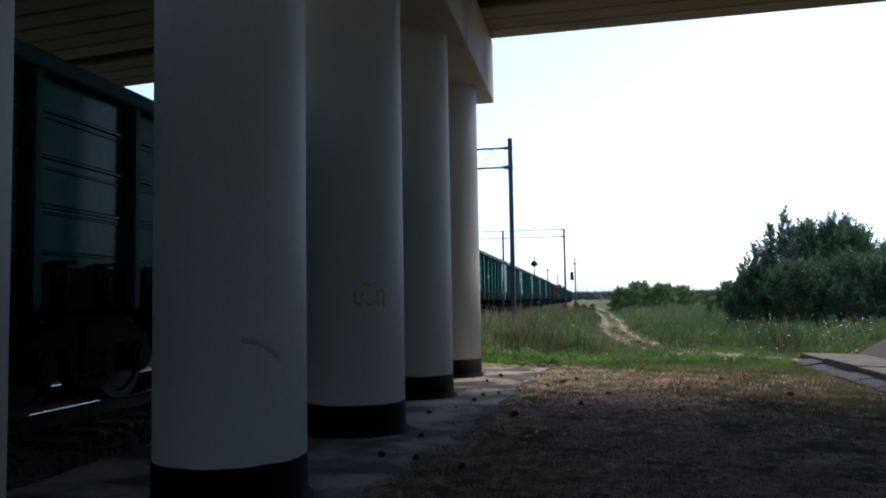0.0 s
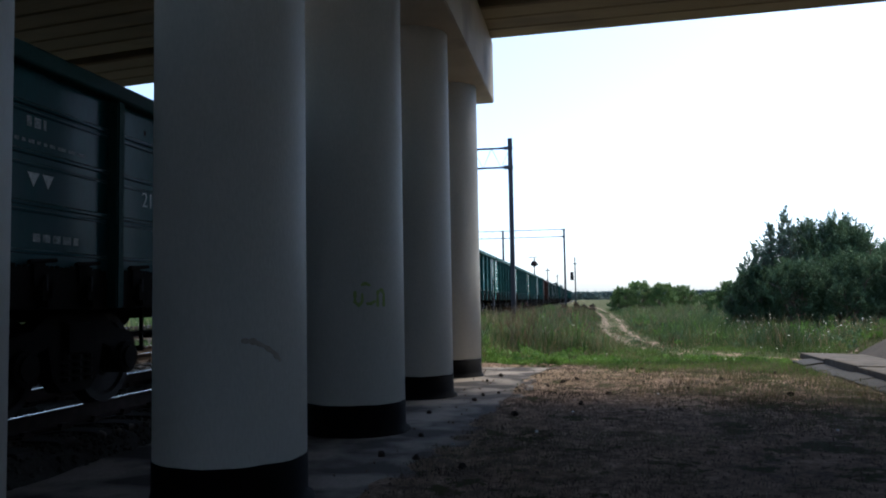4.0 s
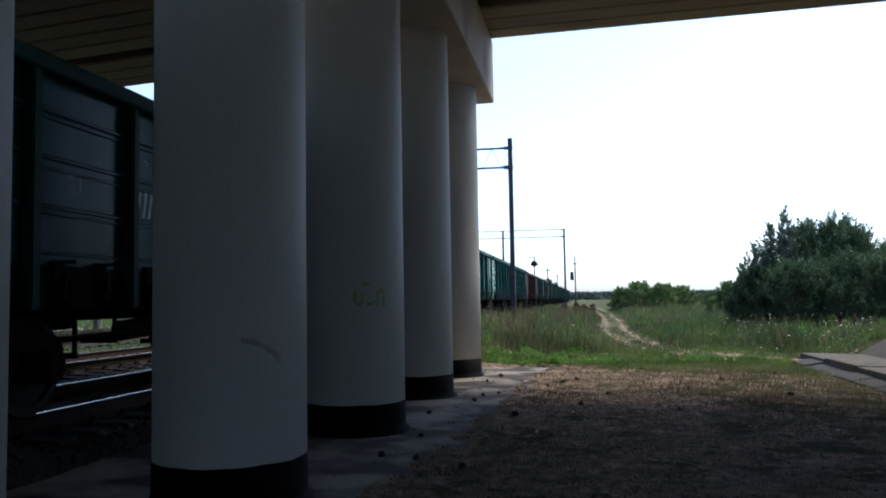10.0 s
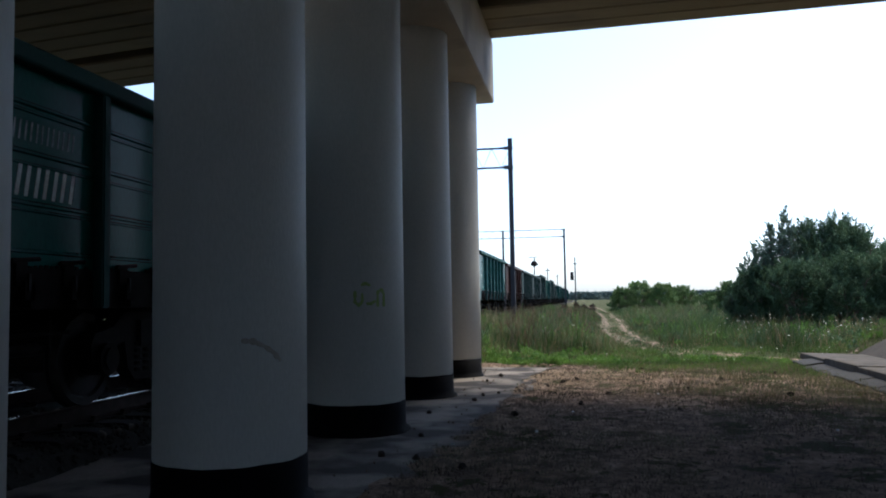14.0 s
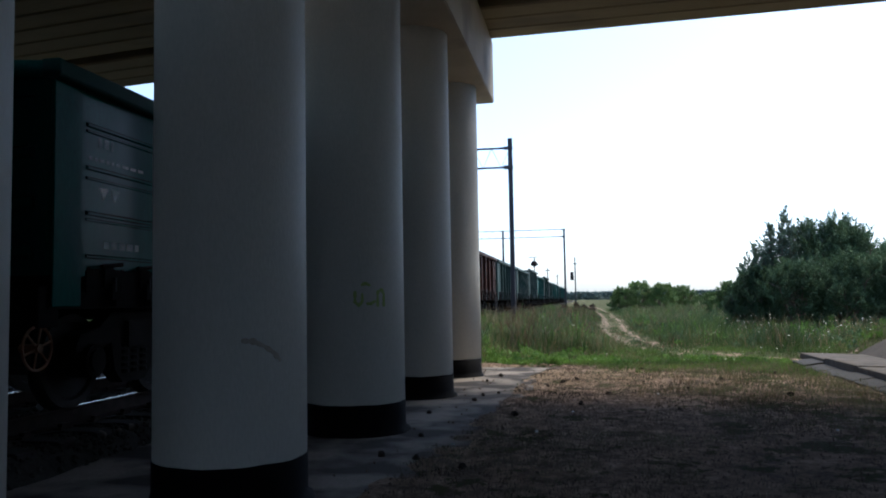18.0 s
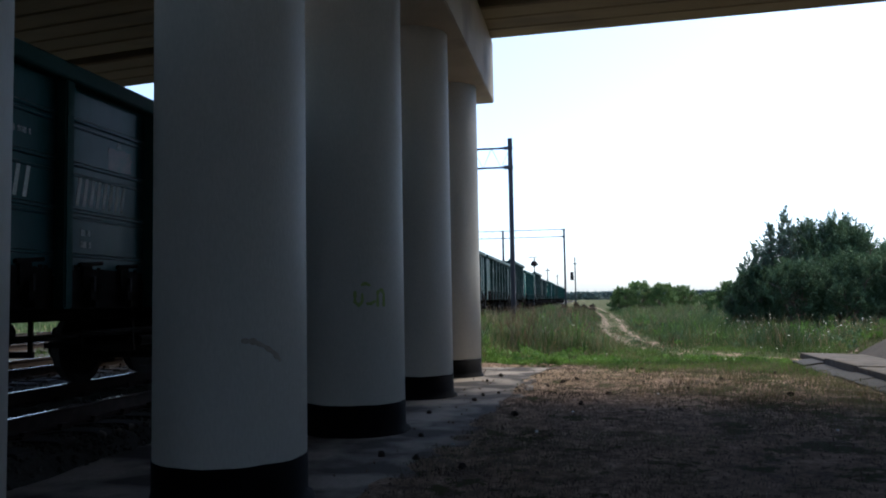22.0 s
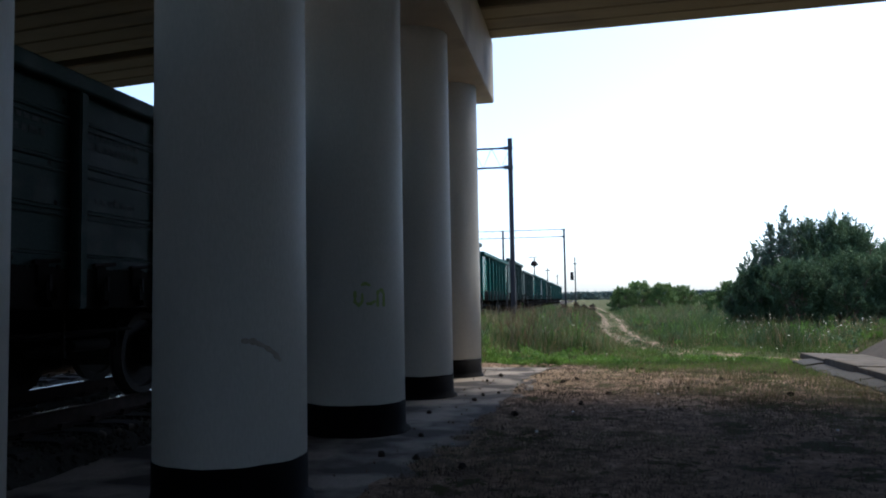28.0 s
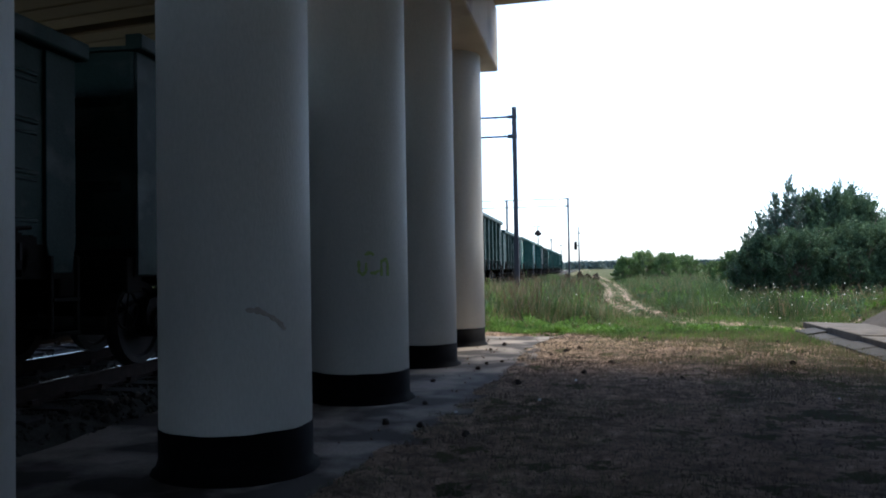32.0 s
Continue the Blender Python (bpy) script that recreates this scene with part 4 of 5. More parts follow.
def build_train():
    kinds = [wagon_meshes(p) for p in WAGON_PAINT[:2]] + [wagon_meshes(WAGON_PAINT[2], -0.06), wagon_meshes(WAGON_PAINT[3], -0.06, 5.5, 0.05), wagon_meshes(WAGON_PAINT[3], 0.3, 5.5, 0.05)]
    faded = "faded white painted signs"
    # the lines read from the leading end to the trailing end, as the train runs to -y
    names = [("painted_sign", sign_bars(*q, SIGN_PAINT), faded) for q in ((-1.98, 4, 0.17, 0.27, 0.235, 1.95), (-0.44, 4, 0.15, 0.27, 0.205, 1.955), (0.74, 5, 0.17, 0.27, 0.235, 1.955))]
    number = ("painted_sign", sign_bars(0.78, 8, 0.09, 0.17, 0.142, 2.43, DIM_PAINT, 0.02, 0.022), "worn grey painted number")
    tri = Shape()
    for o in (0.0, 0.19):
        tri.prism([(o - 4.88, 2.17), (o - 4.73, 2.17), (o - 4.805, 2.05)], "x", WALL_X + 0.001, WALL_X + 0.003)
    ends = [("painted_mark", tri.mesh("painted_mark", SIGN_PAINT), "two small white triangles"),
            ("small_writing", small_bars(-4.9, 2.56, 1, 0.25, DIM_PAINT, 0.09, 3), faded), ("small_writing", small_bars(-5.05, 2.42, 1, 0.95, DIM_PAINT, 0.03, 4), faded),
            ("small_writing", small_bars(-4.8, 1.58, 1, 0.62, DIM_PAINT, 0.07, 5), faded), ("small_writing", small_bars(-1.36, 2.49, 1, 0.3, DIM_PAINT, 0.05, 6), faded),
            ("small_writing", small_bars(-0.36, 1.68, 2, 0.16, DIM_PAINT, 0.06, 7), faded)]
    flag = [("painted_mark", blotch(0.06, 0.5, 2.36, 2.6, FLAG_RED, "painted_mark", 0.06, 2), "faded dull red painted emblem"), ("painted_mark", Shape().prism([(0.2, 2.6), (0.3, 2.6), (0.27, 2.7)], "x", WALL_X + 0.001, WALL_X + 0.003).mesh("painted_mark", DIM_PAINT), "faded white emblem tip")]
    spots = lambda n, seed: [("rust_spot", blotch(y, y + 0.05, z, z + 0.07, STEEL_DARK, "rust_spot", 0.2, seed + i), "small dark rusted spot") for i, (y, z) in enumerate([(random.Random(seed + q).uniform(-3.4, 5.0), random.Random(seed + q + 50).uniform(1.6, 2.95)) for q in range(n)]) if min(abs(y - p) for p in POSTS) > 0.15]
    seventy, twentyone = lettering("70 т", 0.155, "load_mark"), lettering("21", 0.23, "tare_mark")
    plan = {9: 2, 10: 3, 11: 3, 12: 4, 13: 0, 14: 4, 15: 3, 18: 3}
    labels = ["green open-top freight wagon with ribbed steel sides", "blue-green open-top freight wagon with pale streaks of painted-in reflection", "brown open-top freight wagon with faded writing",
              "sooty dark green open-top freight wagon", "tall sooty open-top freight wagon with raised sides"]
    train = []
    for k in range(-3, 23):
        kind = plan.get(k, {0: 0, 1: 0, 2: 1, 3: 0, 4: 1, 5: 0, 6: 0, 7: 0, 8: 1}.get(k, (0, 1, 0, 1, 1, 0, 0)[k % 7]))
        sg, wr = [], []
        if 0 <= k <= 8:
            sg = names + [number] + ends
            if k in (1, 3, 5, 7, 8):
                sg = sg + flag
            if k in (2, 4):
                sg = sg + spots(9, 20 * k)
            if k == 8:
                sg = sg + [("painted_patch", blotch(-3.5, -2.92, 2.4, 2.62, PATCH_GREY, "painted_patch", 0.01), "grey painted-out rectangle")]
            wr = [(seventy, -1.83, 2.46), (twentyone, -3.1, 2.07)]
        elif k == 9:
            sg = [("painted_sign", sign_bars(-3.5, 8, 0.085, 0.15, 0.13, 2.28, SIGN_PAINT, 0.01, 0.026), faded), ("small_writing", small_bars(-1.75, 2.2, 1, 0.6, DIM_PAINT, 0.09, 8), faded), ("small_writing", small_bars(-1.75, 2.07, 1, 0.25, DIM_PAINT, 0.02, 9), faded),
                  ("small_writing", small_bars(-0.25, 2.3, 3, 0.4, DIM_PAINT, 0.05, 10), faded), ("small_writing", small_bars(1.0, 2.45, 2, 0.8, DIM_PAINT, 0.05, 11), faded), ("small_writing", small_bars(2.35, 1.85, 2, 0.7, DIM_PAINT, 0.05, 12), faded)]
        elif k == 10:
            sg = [("small_writing", small_bars(y, z, n, w, CHALK, h, 13 + i), faded) for i, (y, z, n, w, h) in enumerate(((-3.3, 2.5, 1, 0.5, 0.1), (-0.5, 2.62, 2, 0.9, 0.06), (0.95, 2.62, 2, 0.9, 0.07), (1.1, 2.0, 1, 0.7, 0.05), (2.4, 2.4, 2, 0.7, 0.05)))] + spots(8, 7)
        elif k == 11:
            sg = [("painted_sign", sign_bars(-3.47, 8, 0.1, 0.17, 0.14, 2.38, SIGN_PAINT, -0.02, 0.024), faded), ("small_writing", small_bars(-2.65, 2.18, 1, 0.12, DIM_PAINT, 0.07, 20), faded), ("chalk_patch", blotch(-0.35, 0.0, 2.25, 2.6, CHALK, "chalk_patch", 0.2, 3), "pale chalky smear"),
                  ("chalk_patch", blotch(1.0, 1.7, 2.2, 2.62, CHALK, "chalk_patch", 0.15, 5), "pale chalky smear"), ("small_writing", small_bars(1.05, 2.5, 3, 0.55, DIM_PAINT, 0.03, 21), faded)] + spots(10, 5)
        train.append((k, build_wagon(kinds[kind], labels[kind], sg, wr, 0 <= k <= 11, k == 7)))
    return train


TRAIN = build_train()


# ------------------------------------------------------------------ masts, signals
def build_masts():
    def portal(x, y, top, chord_hi, chord_lo, reach, post2):
        g = thing("catenary_portal", "grey steel catenary portal with lattice crossbeam over the tracks", "catenary mast", "catenary portals", pose(x, y, 0))
        part("mast", Shape().prism([(-0.1, -0.09), (0.1, -0.09), (0.1, 0.09), (-0.1, 0.09)], "z", -0.3, top).mesh("mast", MAST, bevel=0.01), g)
        for z in (chord_hi, chord_lo):
            part("chord", Shape().box(-reach, 0.0, -0.06, 0.06, z - 0.035, z + 0.035).mesh("chord", MAST), g)
        pitch = 0.42
        n = int(reach / pitch)
        for i in range(n):
            a, b = -i * pitch, -(i + 1) * pitch
            za, zb = (chord_hi, chord_lo) if i % 2 == 0 else (chord_lo, chord_hi)
            part("lattice_bar", Shape().tube((a, 0, za), (b, 0, zb), 0.009, sides=4).mesh("lattice_bar", MAST), g)
        for z, h in ((chord_lo, 0.08), (chord_hi, 0.06)):
            part("bracket", Shape().box(-0.3, 0.12, -0.12, 0.12, z - h, z + h).mesh("bracket", MAST, bevel=0.01), g)
        part("mast", Shape().prism([(-reach - 0.13, -0.1), (-reach + 0.13, -0.1), (-reach + 0.13, 0.1), (-reach - 0.13, 0.1)], "z", -0.3, top).mesh("mast", MAST), g)
        part("mast", Shape().prism([(-post2 - 0.1, -0.1), (-post2 + 0.1, -0.1), (-post2 + 0.1, 0.1), (-post2 - 0.1, 0.1)], "z", -0.3, top).mesh("mast", MAST), g)
    portal(-3.2, 36.0, 8.7, 8.26, 7.38, 20.5, 5.1)
    portal(-2.12, 86.0, 8.82, 8.75, 7.98, 20.5, 6.5)
    s = thing("signal_post", "grey railway signal post with black light head", "railway signal", at=pose(-1.3, 105, 0))
    part("mast", Shape().tube((0, 0, 0), (0, 0, 6.75), 0.1, 0.07).mesh("mast", MAST), s)
    part("signal_head", Shape().box(-0.62, -0.22, -0.12, 0.12, 3.75, 4.8).box(-0.25, 0, -0.04, 0.04, 4.2, 4.3).mesh("signal_head", STEEL_DARK, bevel=0.05), s)
    part("bracket", Shape().box(-0.3, 0.3, -0.05, 0.05, 5.8, 5.9).mesh("bracket", MAST), s)
    p = thing("lamp_post", "distant station lamp post with dark wide head", "lamp post", at=pose(-8.2, 132, 0))
    part("mast", Shape().tube((0, 0, 0), (0, 0, 8.3), 0.12, 0.08).mesh("mast", MAST), p)
    part("lamp_head", Shape().loft([[(r * math.cos(a), r * math.sin(a), z) for a in np.linspace(0, 6.28, 12, False)] for r, z in ((0.25, 6.75), (0.62, 6.95), (0.6, 7.1), (0.3, 7.6))]).mesh("lamp_head", STEEL_DARK), p)
    part("crossbar", Shape().box(-0.9, 0.5, -0.05, 0.05, 8.2, 8.3).mesh("crossbar", MAST), p)
    for x, y, h in ((-8.3, 180, 8.2), (-8.2, 240, 8.6)):
        q = thing("line_pole", "thin grey pole beside the distant tracks", "pole", "distant poles", pose(x, y, 0))
        part("mast", Shape().tube((0, 0, 0), (0, 0, h), 0.15, 0.1).mesh("mast", MAST), q)
        part("crossbar", Shape().box(-0.6, 0.6, -0.06, 0.06, h - 0.6, h - 0.45).mesh("crossbar", MAST), q)


build_masts()


# ------------------------------------------------------------------ plants
def leaf_quads(rng, p, leaf, rise=0.0):
    """One narrow leaf at each point, turned at random or rising by a share."""
    n = len(p)
    a = rng.normal(size=(n, 3)) + np.array((0.0, 0.0, rise))
    a /= np.linalg.norm(a, axis=1)[:, None]
    b = np.cross(a, rng.normal(size=(n, 3)))
    b /= np.linalg.norm(b, axis=1)[:, None]
    s = leaf * rng.uniform(0.6, 1.3, size=(n, 1))
    quad = np.stack([p - a * s, p + b * s * 0.42, p + a * s, p - b * s * 0.42], axis=1).reshape(-1, 3)
    return quad.tolist(), [(4 * i, 4 * i + 1, 4 * i + 2, 4 * i + 3) for i in range(n)]


def leaf_cloud(rng, centres, leaf, per):
    """Leaves scattered in many small clumps round the given centres (x, y, z, radius)."""
    base = np.repeat(np.array(centres), per, axis=0)
    d = rng.normal(size=(len(base), 3))
    d /= np.linalg.norm(d, axis=1)[:, None]
    return leaf_quads(rng, base[:, :3] + d * base[:, 3:4] * np.abs(rng.normal(0.0, 0.85, size=(len(base), 1))), leaf)


def leaf_sprays(rng, sprays, leaf, per):
    """Leaves along many short shoots (start, tip, radius), thinning to the tip."""
    base = np.repeat(np.array([(*a, *b, r) for a, b, r in sprays]), per, axis=0)
    u = rng.uniform(0, 1, size=(len(base), 1)) ** 0.8
    p = base[:, :3] * (1 - u) + base[:, 3:6] * u
    p = p + rng.normal(size=p.shape) * base[:, 6:7] * (1.15 - u)
    return leaf_quads(rng, p, leaf, 1.0)


def build_shrub(name, label, x, y, height, spread, leaf_mat, leaf, clumps, per, seed=0, category="bush"):
    rng = np.random.default_rng(seed)
    t = thing(name, label, category, at=pose(x, y, ground_z(x, y) - 0.03))
    stems = Shape()
    for i in range(7):
        a = rng.uniform(0, 6.28)
        lean = rng.uniform(0.25, 0.7)
        tip = Vector((math.cos(a) * spread * lean, math.sin(a) * spread * lean, height * rng.uniform(0.6, 0.9)))
        stems.tube((0.06 * math.cos(a), 0.06 * math.sin(a), -0.1), tip, 0.035 * height ** 0.7, 0.008, 6)
        for j in range(7):
            o = tip * rng.uniform(0.2, 0.9)
            stems.tube(o, o + Vector((rng.normal() * spread * 0.3, rng.normal() * spread * 0.3, height * 0.12)), 0.018, 0.005, 5)
    part("trunk", stems.mesh("trunk", BARK), t)
    sprays = []
    for i in range(clumps):
        z = rng.uniform(0.0, 1.0) ** 0.85
        wide = spread * math.sqrt(max(0.02, 1 - (max(0, z - 0.2) / 0.82) ** 2))
        a, q = rng.uniform(0, 6.28), rng.uniform(0.1, 1.0) ** 0.45
        bumpy = 0.82 + 0.4 * noise.noise((math.cos(a) * 1.3 + seed, math.sin(a) * 1.3, z * 2))
        c = Vector((math.cos(a) * wide * q * bumpy, math.sin(a) * wide * q * bumpy, z * height * (0.95 + 0.16 * noise.noise((a, seed, 1)))))
        out = Vector((math.cos(a) * q * 0.6 + rng.normal() * 0.25, math.sin(a) * q * 0.6 + rng.normal() * 0.25, 0.5 + 0.7 * z)) * rng.uniform(0.08, 0.2) * height ** 0.8
        sprays.append((c, c + out, rng.uniform(0.05, 0.11) * (0.4 + 0.35 * height ** 0.8)))
    v, f = leaf_sprays(rng, sprays, leaf, per)
    part("crown", plain("crown", v, f, leaf_mat), t)
    return t


def build_poplar(x, y, shoots, seed):
    """A stand of slender upright stems with brushy leaves; shoots are (dx, height)."""
    rng = np.random.default_rng(seed)
    t = thing("poplar_sapling", "slender grey-green young poplar rising from the shrubs", "tree", "young poplars", at=pose(x, y, ground_z(x, y) - 0.03))
    stems, sprays = Shape(), []
    for dx, h in shoots:
        foot, tip = Vector((dx * 0.7, rng.normal() * 0.25, -0.1)), Vector((dx + rng.normal() * 0.08, rng.normal() * 0.4, h))
        stems.tube(foot, tip, 0.012 * h, 0.006, 6)
        for i in range(int(17 * h)):
            u = rng.uniform(0.12, 1.0)
            o = foot.lerp(tip, u)
            a = rng.uniform(0, 6.28)
            e = o + Vector((math.cos(a), math.sin(a), 1.5)) * (0.16 + 0.5 * (1 - u)) * rng.uniform(0.6, 1.2)
            sprays.append((o, e, 0.05))
            stems.tube(o, e, 0.008, 0.003, 4)
    part("trunk", stems.mesh("trunk", BARK), t)
    v, f = leaf_sprays(rng, sprays, 0.045, 34)
    part("crown", plain("crown", v, f, LEAF_POPLAR), t)


def build_plants():
    big = "dense dark green willow shrub in the meadow"
    for i, (x, y, h, s) in enumerate(((6.6, 33.6, 2.3, 1.3), (7.9, 32.6, 2.6, 1.6), (9.5, 35.0, 4.15, 1.7), (10.7, 35.2, 4.1, 1.5), (9.6, 32.0, 2.7, 1.7), (11.3, 32.0, 2.9, 1.8), (12.2, 34.5, 3.2, 1.9), (13.2, 31.5, 2.75, 2.1), (14.4, 34.0, 3.1, 2.2), (15.8, 31.5, 2.9, 2.4), (17.5, 34.0, 3.2, 2.5))):
        build_shrub("willow_shrub", big, x, y, h, s, LEAF_WILLOW, 0.042, int(165 * h), 88, seed=i + 1)
    build_poplar(7.75, 34.2, ((0.22, 4.85), (0.0, 4.5), (-0.2, 4.2), (0.45, 4.35), (0.65, 4.15), (0.1, 3.8), (0.5, 3.5)), 31)
    build_poplar(7.0, 34.0, ((0.3, 4.1), (0.1, 3.75), (-0.1, 3.5), (-0.3, 3.25), (0.0, 2.8), (0.4, 3.3), (-0.2, 2.6)), 32)
    build_poplar(6.2, 34.1, ((0.35, 2.95), (0.15, 2.65), (-0.05, 2.35), (-0.25, 2.0), (-0.4, 1.6), (0.1, 1.8)), 33)
    build_poplar(9.1, 34.6, ((0.1, 4.4), (0.4, 4.25), (-0.4, 4.2), (-0.15, 3.9), (0.7, 4.2)), 34)
    build_shrub("meadow_bush", "rounded light green bush in the open meadow", 8.9, 53.0, 2.1, 1.5, LEAF_SHRUB, 0.065, 200, 100, seed=71)
    build_shrub("meadow_bush", "rounded light green bush in the open meadow", 10.6, 52.0, 2.5, 1.6, LEAF_SHRUB, 0.065, 200, 100, seed=72)
    for i, (x, y, h, s) in enumerate(((3.6, 85, 2.3, 1.8), (5.6, 86, 2.9, 2.3), (7.6, 84, 2.6, 2.2), (9.6, 86, 2.4, 2.1), (13.6, 92, 1.7, 2.0), (15.0, 70, 2.4, 2.2))):
        build_shrub("meadow_bush", "rounded light green bush in the open meadow", x, y, h, s, LEAF_SHRUB, 0.065, 260, 105, seed=50 + i)
    rng = np.random.default_rng(5)
    centres = []
    for i in range(4200):
        x = rng.uniform(-420, 620)
        y = 620 + 60 * rng.uniform() + 0.0004 * x * x
        h = 6.0 + 2.0 * noise.noise((x * 0.02, 3, 0)) + 0.8 * noise.noise((x * 0.11, 8, 0))
        foot = Vector((x, y, -0.5))
        centres.append((foot, foot + Vector((rng.normal(), 0, h)), 1.3))
    v, f = leaf_sprays(rng, centres, 1.5, 26)
    thing("far_woods", "dark strip of distant woods with bluish haze in its leaf colour", "woods", data=plain("far_woods", v, f, LEAF_FAR), kind="stuff")

    def blades(n, region, hgt, wid, mat, name, label, keep):
        rng = np.random.default_rng(len(name))
        v, f = [], []
        i = 0
        while i < n:
            x, y = region(rng)
            if not keep(x, y, rng):
                i += 0.25
                continue
            z = ground_z(x, y) - 0.02
            h = hgt(x, y) * rng.uniform(0.5, 1.25)
            a = rng.uniform(0, 6.28)
            w = wid * (1 + y / 35)
            dx, dy = math.cos(a) * w, math.sin(a) * w
            b, lean = rng.uniform(0, 6.28), h * rng.uniform(0.1, 0.6)
            lx, ly = math.cos(b) * lean, math.sin(b) * lean
            k = len(v)
            v += [(x - dx, y - dy, z), (x + dx, y + dy, z), (x - dx * 0.7 + lx * 0.3, y - dy * 0.7 + ly * 0.3, z + h * 0.55), (x + dx * 0.7 + lx * 0.3, y + dy * 0.7 + ly * 0.3, z + h * 0.55), (x + lx, y + ly, z + h)]
            f += [(k, k + 1, k + 3, k + 2), (k + 2, k + 3, k + 4)]
            i += 1
        thing(name, label, "grass", data=plain(name, v, f, mat), kind="stuff")

    def wedge(y0, y1, power):
        def pick(rng):
            y = y0 + (y1 - y0) * rng.uniform() ** power
            return rng.uniform(-0.2 * y - 1.2 if y < 22 else -4.3, 0.42 * y + 1), y
        return pick

    def off_track(x, y, rng):
        if x < -4.3 or x > 5.95 and y < 19.6 and embankment(x, y) > 0.0:
            return False
        if 4.2 < x < 6.2 and y < 19.4:
            return False
        if y < grass_edge(x, y):
            return False
        return rng.uniform() > 0.86 * rut(x, y)

    def height(x, y):
        start = 18.0 + 3.3 * max(0.0, min(1.0, (x + 1.5) / 3.0)) + 1.2 * noise.noise((x * 0.8, y * 0.5, 12))
        t = min(1.0, max(0.0, (y - start) / 2.5))
        near = max(0.2, min(1.0, (track_off(x, y) - 0.2) / 1.6))
        return (0.09 + 0.5 * t) * (0.8 + 0.9 * noise.noise((x * 0.5, y * 0.3, 2)) + 0.5 * noise.noise((x * 1.7, y * 1.1, 8))) * near
    blades(110000, wedge(17.5, 95.0, 1.9), height, 0.005, GRASS, "meadow_grass", "tall rough green meadow grass", off_track)
    blades(22000, wedge(14.6, 23.0, 0.8), lambda x, y: 0.12, 0.006, GRASS_FRESH, "short_grass", "short fresh green grass at the bridge's edge", off_track)
    blades(17000, wedge(18.8, 85.0, 1.8), lambda x, y: height(x, y) * 1.3, 0.005, DRY_GRASS, "dry_stalks", "dry tan grass stalks among the meadow", lambda x, y, rng: off_track(x, y, rng) and noise.noise((x * 0.45, y * 0.16, 33)) > -0.08 + 0.35 * (rng.uniform() - 0.5))
    blades(3000, lambda rng: (rng.uniform(-4.2, 3.0), 20.0 + 45 * rng.uniform() ** 1.6), lambda x, y: height(x, y) * 1.45, 0.007, SORREL, "brown_seed_stalks", "brown seed-bearing weed stalks among the grass", lambda x, y, rng: off_track(x, y, rng) and noise.noise((x * 0.7, y * 0.25, 41)) > 0.0 + 0.3 * (rng.uniform() - 0.5) + 0.12 * max(0.0, x))
    blades(12000, lambda rng: (-20.0 - 45.0 * rng.uniform() ** 1.5, rng.uniform(14, 90)), lambda x, y: 0.5, 0.012, GRASS, "far_side_weeds", "rank weeds beyond the farther tracks", lambda x, y, rng: abs(x + 21.4) > 0.95)
    weeds = lambda rng: (rng.uniform(-19.5, -11.6), rng.uniform(10, 48))
    blades(15000, weeds, lambda x, y: 0.28, 0.008, GRASS, "trackside_weeds", "rough weeds between the farther tracks", lambda x, y, rng: abs(x + 16.4) > 0.95 and noise.noise((x * 0.5, y * 0.2, 3)) > -0.25)
    def trodden(rng):
        y = 3.2 + 14.5 * rng.uniform() ** 0.75
        return rng.uniform(-1.5, min(4.35, 0.37 * y + 0.6)), y
    blades(36000, trodden, lambda x, y: 0.06, 0.004, STRAW, "trodden_straw", "trodden dry straw and roots on bare soil", lambda x, y, rng: x > apron_edge(y) + 0.15 and noise.noise((x * 1.2, y * 0.8, 15)) > -0.15 - 0.3 * rng.uniform())
    blades(5000, wedge(10.0, 18.5, 0.8), lambda x, y: 0.1, 0.005, DRY_GRASS, "dry_tufts", "pale dry grass tufts at the edge of the soil", lambda x, y, rng: 0.6 < x < 4.4 and noise.noise((x * 1.4, y * 1.1, 61)) > 0.12)
    blades(6000, lambda rng: (rng.uniform(-1.9, 0.9), rng.uniform(4.3, 8.8)), lambda x, y: 0.05, 0.0035, GRASS_OLIVE, "trampled_grass", "trampled olive grass creeping over the soil", lambda x, y, rng: x > apron_edge(y) - 0.1 and noise.noise((x * 1.1, y * 0.9, 71)) > -0.05)
    herbs = {True: [], False: []}
    k = random.Random(12)
    for i in range(2600):
        y = 17.6 + 34 * k.random() ** 1.7
        x = k.uniform(-4.2, 0.42 * y)
        fresh = y < 20.0 or noise.noise((x * 0.35, y * 0.25, 21)) > 0.02
        if not off_track(x, y, np.random.default_rng(i)) or rut(x, y) > 0.1 or k.random() > 0.5 + 1.5 * noise.noise((x * 0.5, y * 0.3, 17)):
            continue
        if y < 20.5 and x > 0.8 and k.random() > 0.4:
            continue
        z, h = ground_z(x, y), (height(x, y) * 0.9 + 0.06) * k.uniform(0.6, 1.2)
        for j in range(3):
            foot = Vector((x + k.gauss(0, 0.07), y + k.gauss(0, 0.07), z))
            herbs[fresh].append((foot, foot + Vector((k.gauss(0, 0.09), k.gauss(0, 0.09), h)), 0.05))
    for fresh, mat, name, label in ((True, LEAF_HERB, "leafy_herbs", "bright green leafy herbs among the grass"), (False, LEAF_WILLOW, "dark_herbs", "dark green leafy weeds among the grass")):
        v, f = leaf_sprays(np.random.default_rng(8), herbs[fresh], 0.032, 26)
        thing(name, label, "herbs", data=plain(name, v, f, mat), kind="stuff")
    heads, k = Shape(), random.Random(9)
